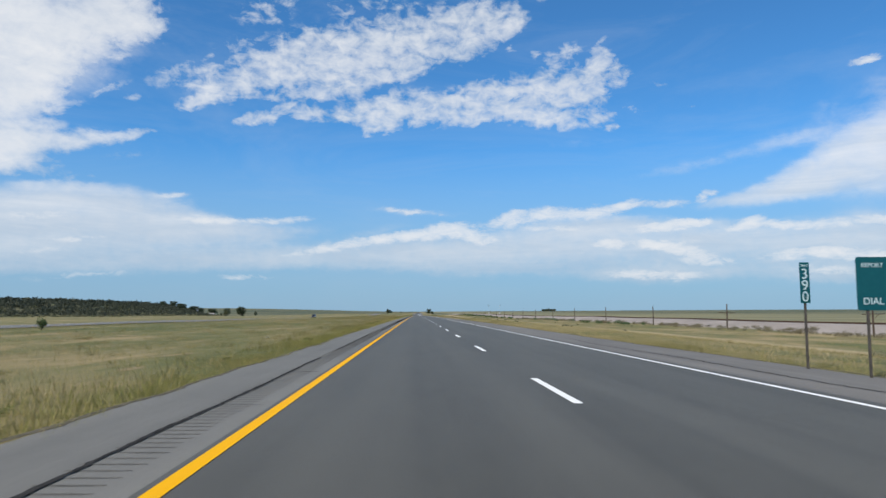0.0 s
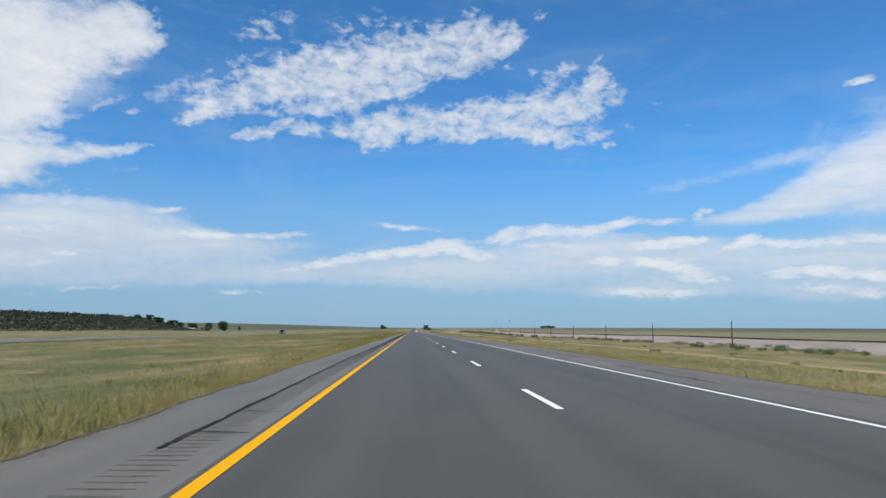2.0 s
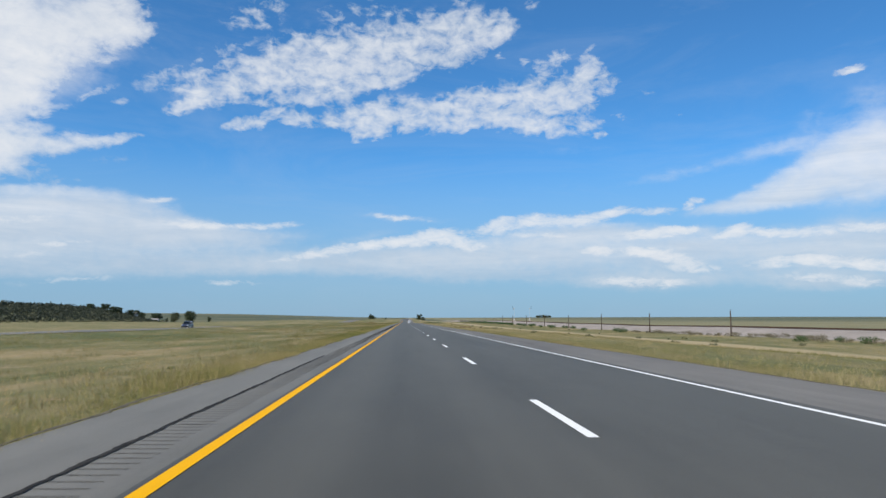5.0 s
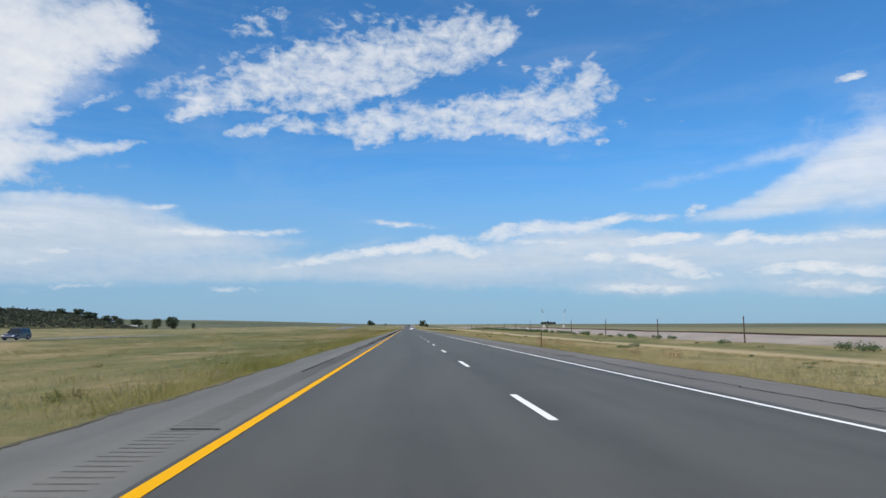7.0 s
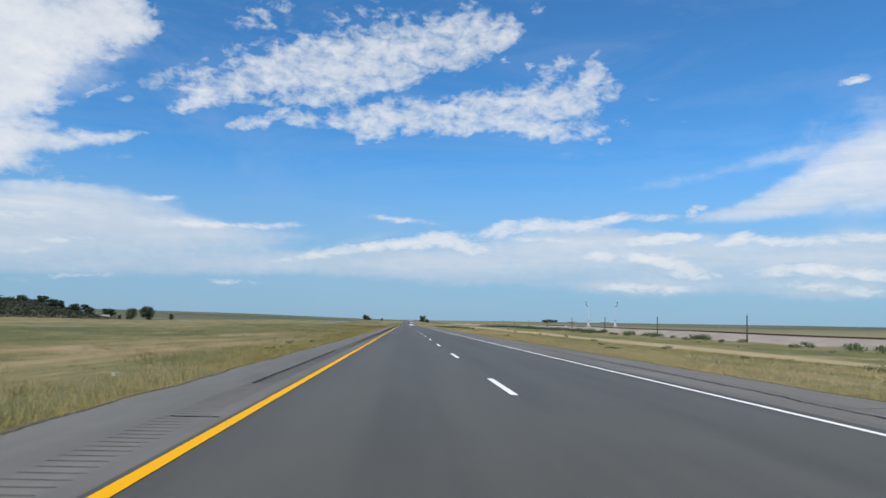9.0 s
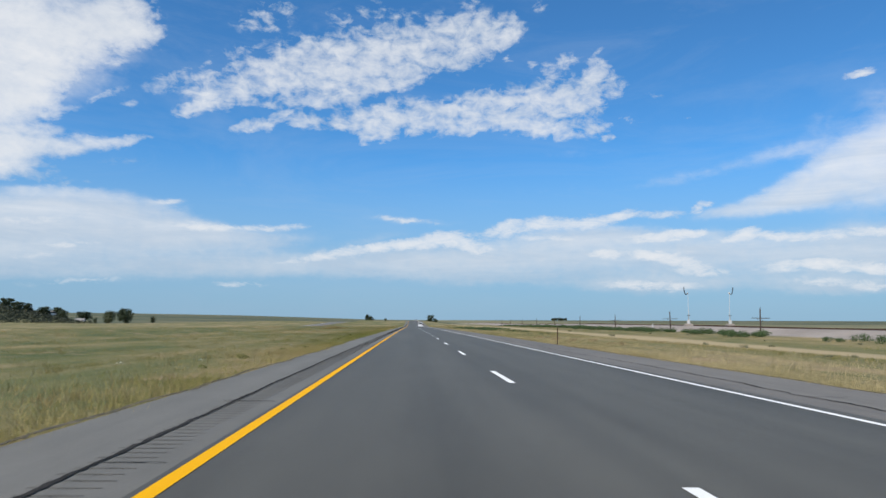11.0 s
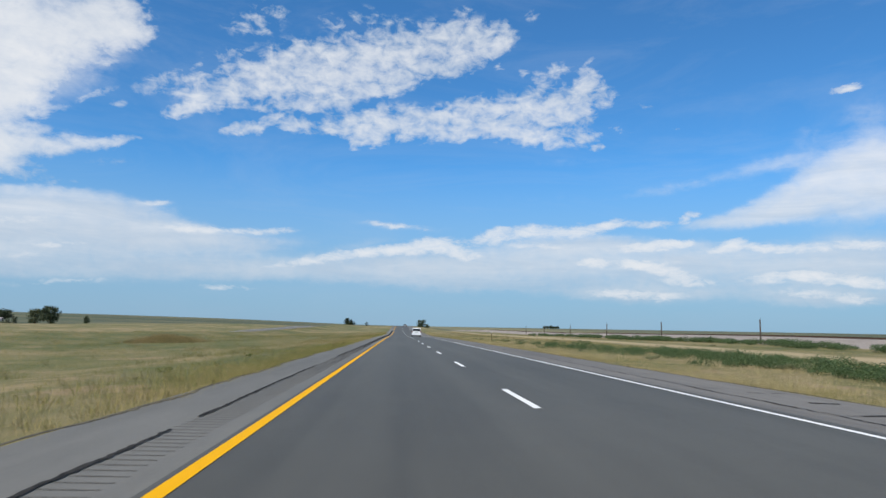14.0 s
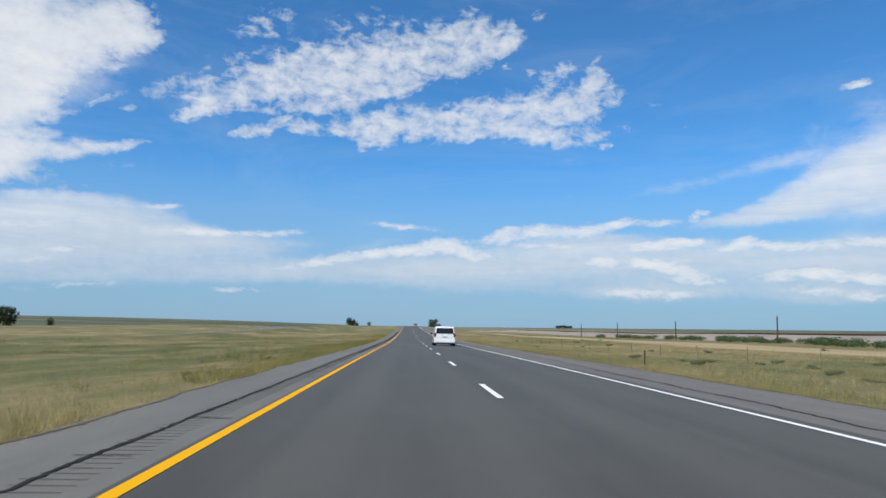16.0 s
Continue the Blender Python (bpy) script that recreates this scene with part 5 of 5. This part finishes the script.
car("minivan", on_road(3.32, 675.4), M_CARWHITE, 4.75, 1.80, 1.62, "van", "white minivan with dark tinted rear window on the road", "car")
car("sedan", on_road(3.45, 918.0), M_CARSILVER, 4.4, 1.68, 1.34, "car", "silver sedan far ahead near the crest", "car")
gz = float(opp_z(-52.7, 369.0))
car("sport_utility_vehicle", pose(-52.7, 369.0, gz + 0.012, 0, 0, 180), M_CARDARK, 4.45, 1.75, 1.60, "suv", "dark blue sport utility vehicle on the other carriageway", "car")


# ---- trees and shrubs ----
def leaves(rg, lobes, count, size):
    """Many small leaf sprays scattered through uneven lobes (x, y, z, rx, ry, rz)."""
    lob = np.array(lobes)
    vol = (lob[:, 3] * lob[:, 4] * lob[:, 5]) ** 0.75
    pick = rg.choice(len(lob), count, p=vol / vol.sum())
    d = rg.normal(size=(count, 3))
    d /= np.linalg.norm(d, axis=1)[:, None]
    rad = rg.uniform(0.12, 1.06, count) ** 0.6
    c = lob[pick, :3] + d * rad[:, None] * lob[pick, 3:6]
    u = rg.normal(size=(count, 3))
    u /= np.linalg.norm(u, axis=1)[:, None]
    t = np.cross(u, d)
    t /= np.linalg.norm(t, axis=1)[:, None] + 1e-6
    s = size * rg.uniform(0.5, 1.4, count)[:, None]
    v = np.stack([c - u * s, c + t * s * 0.6, c + u * s, c - t * s * 0.6], 1).reshape(-1, 3)
    f = np.arange(4 * count).reshape(-1, 4)
    return v, f


def tree(name, x, y, height, width, mat, seed, label, density=1.0, trunk_part=0.22):
    rg = np.random.default_rng(seed)
    z = scene_z(x, y)
    ob = empty(name, pose(x, y, z))
    bm = bmesh.new()
    tube(bm, (0, 0, -0.3), (0.1, 0, height * 0.45), width * 0.045, width * 0.028, 8)
    for k in range(6):
        a = k * 1.05 + rg.uniform(-0.3, 0.3)
        h = height * rg.uniform(trunk_part, 0.5)
        tube(bm, (0, 0, h), (math.cos(a) * width * 0.33, math.sin(a) * width * 0.33, h + height * rg.uniform(0.18, 0.35)), width * 0.022, width * 0.007, 6)
    part("trunk", bm, M_BARK, ob, "grey-brown trunk and limbs")
    lobes = [(0, 0, height * 0.50, width * 0.40, width * 0.40, height * 0.40)]
    for k in range(12):
        a, q = rg.uniform(0, 2 * math.pi), rg.uniform(0.10, 0.32)
        s = rg.uniform(0.12, 0.22)
        lobes.append((math.cos(a) * width * q, math.sin(a) * width * q, height * rg.uniform(trunk_part + 0.02, 0.84), width * s, width * s, height * s * 0.75))
    v, f = leaves(rg, lobes, int(1500 * density), width * 0.034)
    crown = mesh_ob("crown", v.tolist(), [tuple(q) for q in f.tolist()], mat)
    crown.parent = ob
    return tagged(ob, label, "tree")


COTTON = "broad dark green cottonwood tree on the plain"
tree("cottonwood_tree", -268, 1104, 17, 18, M_COTTONWOOD, 1, COTTON, 1.6, 0.1)
tree("cottonwood_tree", -302, 1150, 15.5, 17, M_SILVERLEAF, 2, "grey-green cottonwood tree beside a darker one", 1.5, 0.1)
tree("small_tree", -252, 1130, 9.5, 7.5, M_COTTONWOOD, 3, "small round tree standing alone in grass", 1.0, 0.15)
tree("small_tree", -303, 1120, 7, 6, M_COTTONWOOD, 4, "small bushy tree near the farmyard", 0.7, 0.05)
for k, (x, y, h, w) in enumerate(((-322, 1137, 12.5, 18), (-336, 1125, 10, 14), (-348, 1135, 11.5, 17), (-342, 1100, 9, 14), (-352, 1088, 9, 14), (-350, 1070, 9, 13), (-362, 1075, 10, 14), (-368, 1050, 9, 13))):
    tree("farmyard_tree", x, y, h, w, M_COTTONWOOD, 10 + k, "dark green tree in the clump at the hill's foot", 1.3, 0.08)
tree("lone_tree", -45, 1196, 10.0, 13.0, M_COTTONWOOD, 31, "lone rounded tree beyond the median", 1.0, 0.05)
tree("roadside_tree", 22.5, 1240, 11.0, 12.5, M_COTTONWOOD, 32, "dark rounded tree beside the far crest", 1.0, 0.05)
tree("roadside_tree", 29, 1262, 8, 8, M_COTTONWOOD, 33, "lower dark tree beside the far crest", 0.8, 0.05)
tree("small_tree", -21.0, 1010, 3.2, 3.4, M_COTTONWOOD, 34, "small dark bush on the median", 0.5, 0.05)
for k in range(5):
    tree("shelter_tree", 735 + 16 * k, 4080 + 9 * (k % 2), 15 + 4 * (k == 2), 26, M_COTTONWOOD, 40 + k, "dark tree in a distant shelter belt", 1.3, 0.0)
tree("median_shrub", -34.1, 66.0, 1.3, 1.25, M_WEED, 51, "round green shrub at the edge of the median", 0.9, 0.05)

# farm buildings under the trees
def farmhouse(x, y, w, d, h, turn, label):
    ob = empty("farm_building", pose(x, y, scene_z(x, y), 0, 0, turn))
    bm = bmesh.new()
    box(bm, -w / 2, w / 2, -d / 2, d / 2, -0.5, h)
    part("wall", bm, M_CLAPBOARD, ob)
    bm = bmesh.new()
    o = 0.4
    pts = [(-d / 2 - o, h - 0.1), (0, h + d * 0.28), (d / 2 + o, h - 0.1), (d / 2 + o, h - 0.25), (0, h + d * 0.28 - 0.18), (-d / 2 - o, h - 0.25)]
    a = [bm.verts.new((-w / 2 - o, q, z)) for q, z in pts]
    b = [bm.verts.new((w / 2 + o, q, z)) for q, z in pts]
    bm.faces.new(a)
    bm.faces.new(b[::-1])
    for i in range(6):
        bm.faces.new((a[i], b[i], b[(i + 1) % 6], a[(i + 1) % 6]))
    part("roof", bm, M_SHINGLE, ob, "grey pitched roof")
    for k in range(3):
        bm = bmesh.new()
        cx = -w / 2 + w * (k + 0.5) / 3
        box(bm, cx - 0.5, cx + 0.5, -d / 2 - 0.05, -d / 2 + 0.05, 0.9, 2.0)
        part("window", bm, M_CARGLASS, ob, "dark window pane")
    return tagged(ob, label, "farm building")


farmhouse(-318, 1122, 8, 6, 2.4, 8, "low white farm building under dark trees")
farmhouse(-343, 1108, 14, 8, 2.8, -12, "long low farm building with a grey roof")


# scrub on the wooded rise
def scrub(name, count, x0, x1, y0, y1, size, mat, label, seed, power=1.0):
    rg = np.random.default_rng(seed)
    xs = x0 + (x1 - x0) * rg.uniform(0, 1, count) ** power
    ys = rg.uniform(y0, y1, count)
    zs = land(xs, ys)
    vs, fs, k = [], [], 0
    for x, y, z in zip(xs, ys, zs):
        s = size * rg.uniform(0.5, 1.3)
        v, f = leaves(rg, [(x, y, z + s * 0.5, s, s, s * 0.7), (x + s * 0.7, y + s * rg.uniform(-1, 1), z + s * 0.35, s * 0.7, s * 0.7, s * 0.5)], 42, s * 0.3)
        vs.append(v)
        fs.append(f + k)
        k += len(v)
    ob = mesh_ob(name, np.concatenate(vs).tolist(), [tuple(q) for q in np.concatenate(fs).tolist()], mat)
    return tagged(ob, label, "scrub", kind="stuff")


scrub("juniper_scrub", 1500, -372, -430, 330, 1110, 4.2, M_JUNIPER, "dark juniper scrub crowding the crest of the rise", 61)
scrub("juniper_scrub", 2600, -308, -374, 330, 1120, 2.3, M_JUNIPER, "scattered dark juniper bushes on the slope", 62)
scrub("sage_scrub", 1200, -298, -350, 330, 1120, 1.7, M_SAGE, "grey-green sage on the slope of the rise", 63)


# shrubs and weeds beside the road and the railway
def shrub_kind(name, mat, size, seed, label):
    rg = np.random.default_rng(seed)
    lobes = [(0, 0, size * 0.42, size * 0.62, size * 0.62, size * 0.42)]
    for k in range(6):
        a = rg.uniform(0, 6.28)
        q = rg.uniform(0.3, 0.55) * size
        lobes.append((math.cos(a) * q, math.sin(a) * q, size * rg.uniform(0.25, 0.6), size * 0.35, size * 0.35, size * rg.uniform(0.2, 0.34)))
    v, f = leaves(rg, lobes, 3200, size * 0.026)
    ob = mesh_ob(name, v.tolist(), [tuple(q) for q in f.tolist()], mat)
    return tagged(ob, label, "shrub")


def scatter(ob, group, spots, rg, z0=0.02):
    ob["group"] = group
    for k, (x, y, s) in enumerate(spots):
        m = pose(x, y, scene_z(x, y) - z0, 0, 0, rg.uniform(0, 360)) @ Matrix.Diagonal((s, s * rg.uniform(0.9, 1.8), s * rg.uniform(0.4, 0.7), 1))
        if k == 0:
            ob.matrix_world = m
        else:
            c = ob.copy()
            scene.collection.objects.link(c)
            c.matrix_world = m


def weed_bed(name, mat, size, seed, label, spots, count=330, leaf=0.05):
    """Leafy weeds growing into one another, past counting."""
    rg = np.random.default_rng(seed)
    vs, fs, k = [], [], 0
    for x, y, s in spots:
        z, s = scene_z(x, y), s * size
        lobes = [(x, y, z + s * 0.25, s * 0.6, s * 0.8, s * 0.36)]
        for q in range(4):
            a = rg.uniform(0, 6.28)
            lobes.append((x + math.cos(a) * s * 0.5, y + math.sin(a) * s * 0.8, z + s * rg.uniform(0.15, 0.4), s * 0.34, s * 0.4, s * rg.uniform(0.15, 0.3)))
        v, f = leaves(rg, lobes, int(count * 1.8), s * leaf)
        vs.append(v)
        fs.append(f + k)
        k += len(v)
    ob = mesh_ob(name, np.concatenate(vs).tolist(), [tuple(q) for q in np.concatenate(fs).tolist()], mat)
    return tagged(ob, label, "weeds", kind="stuff")


rg = random.Random(77)
spots = []
for a, b, n in ((420, 500, 14), (515, 565, 26), (568, 720, 125), (720, 790, 16), (150, 420, 16)):
    spots += [(rg.uniform(44.5, 50.0), rg.uniform(a, b), rg.uniform(0.8, 1.7)) for _ in range(int(n * 1.4))]
weed_bed("ditch_weeds", M_WEED, 1.0, 5, "dense dark green weeds in the ditch by the railway", spots)
spots = []
for a, b, x, wide, n in ((551, 566, 14.2, 1.0, 60), (563, 584, 16.6, 1.9, 120), (585, 594, 13.8, 1.5, 26), (600, 606, 13.6, 0.9, 9), (606, 614, 18.5, 1.2, 6), (530, 545, 17.5, 1.5, 10)):
    spots += [(rg.gauss(x, wide), rg.uniform(a, b), rg.uniform(0.6, 1.25)) for _ in range(n)]
weed_bed("verge_weeds", M_WEED, 0.75, 15, "dense dark green weeds in a band through the dry verge", spots, 260, 0.033)
M_BUSH = leaf_material("dusty_green_leaves", (0.125, 0.15, 0.07), (0.21, 0.235, 0.12))
bush = shrub_kind("verge_bush", M_BUSH, 0.6, 6, "low green bush in dry roadside grass")
spots = [(rg.uniform(12.0, 23.0), rg.uniform(480, 700), rg.uniform(0.4, 0.95)) for _ in range(34)] + [(rg.uniform(11.5, 17.5), rg.uniform(596, 652), rg.uniform(0.5, 0.95)) for _ in range(24)] + [(rg.uniform(10, 20), rg.uniform(40, 480), rg.uniform(0.4, 0.9)) for _ in range(22)]
scatter(bush, "bushes in the right verge", spots, rg)
spots = [(rg.uniform(15, 45), rg.uniform(20, 780), rg.uniform(0.5, 1.3)) for _ in range(80)]
weed_bed("sagebrush", M_SAGE, 0.5, 7, "grey-green sagebrush on dry ground", spots, 260)
M_LEAFY = leaf_material("yellow_green_weed_leaves", (0.12, 0.145, 0.035), (0.22, 0.22, 0.07))
spots = [(LEFT - rg.uniform(0.2, 2.2), rg.uniform(5, 720), rg.uniform(0.35, 0.8)) for _ in range(80)]
weed_bed("median_weeds", M_LEAFY, 0.35, 9, "leafy yellow-green weeds at the edge of the shoulder", spots, 220)
M_DOCK = leaf_material("rusty_weed_leaves", (0.26, 0.18, 0.09), (0.42, 0.30, 0.16))
spots = [(rg.uniform(8.6, 12.5), rg.uniform(296, 330), rg.uniform(0.6, 1.3)) for _ in range(26)] + [(rg.uniform(8.8, 13), rg.uniform(462, 482), rg.uniform(0.5, 1.1)) for _ in range(14)]
weed_bed("rusty_weeds", M_DOCK, 0.55, 14, "rust-brown seeding weeds at the edge of the shoulder", spots, 260, 0.026)
M_BRUSH = leaf_material("grey_brown_brush_leaves", (0.13, 0.115, 0.07), (0.24, 0.205, 0.13))
spots = [(rg.uniform(46.5, 54.5), rg.uniform(40, 345), rg.uniform(0.6, 1.5)) for _ in range(210)]
weed_bed("dry_brush", M_BRUSH, 0.8, 16, "grey-brown dry brush at the foot of the railway bank", spots, 200)
M_FLOWER = leaf_material("pale_flowers", (0.45, 0.45, 0.35), (0.75, 0.75, 0.6))
spots = [(LEFT - rg.uniform(1.0, 6), rg.uniform(6, 700), rg.uniform(0.4, 0.9)) for _ in range(26)]
weed_bed("wildflowers", M_FLOWER, 0.2, 12, "pale wildflowers among the median grass", spots, 60)
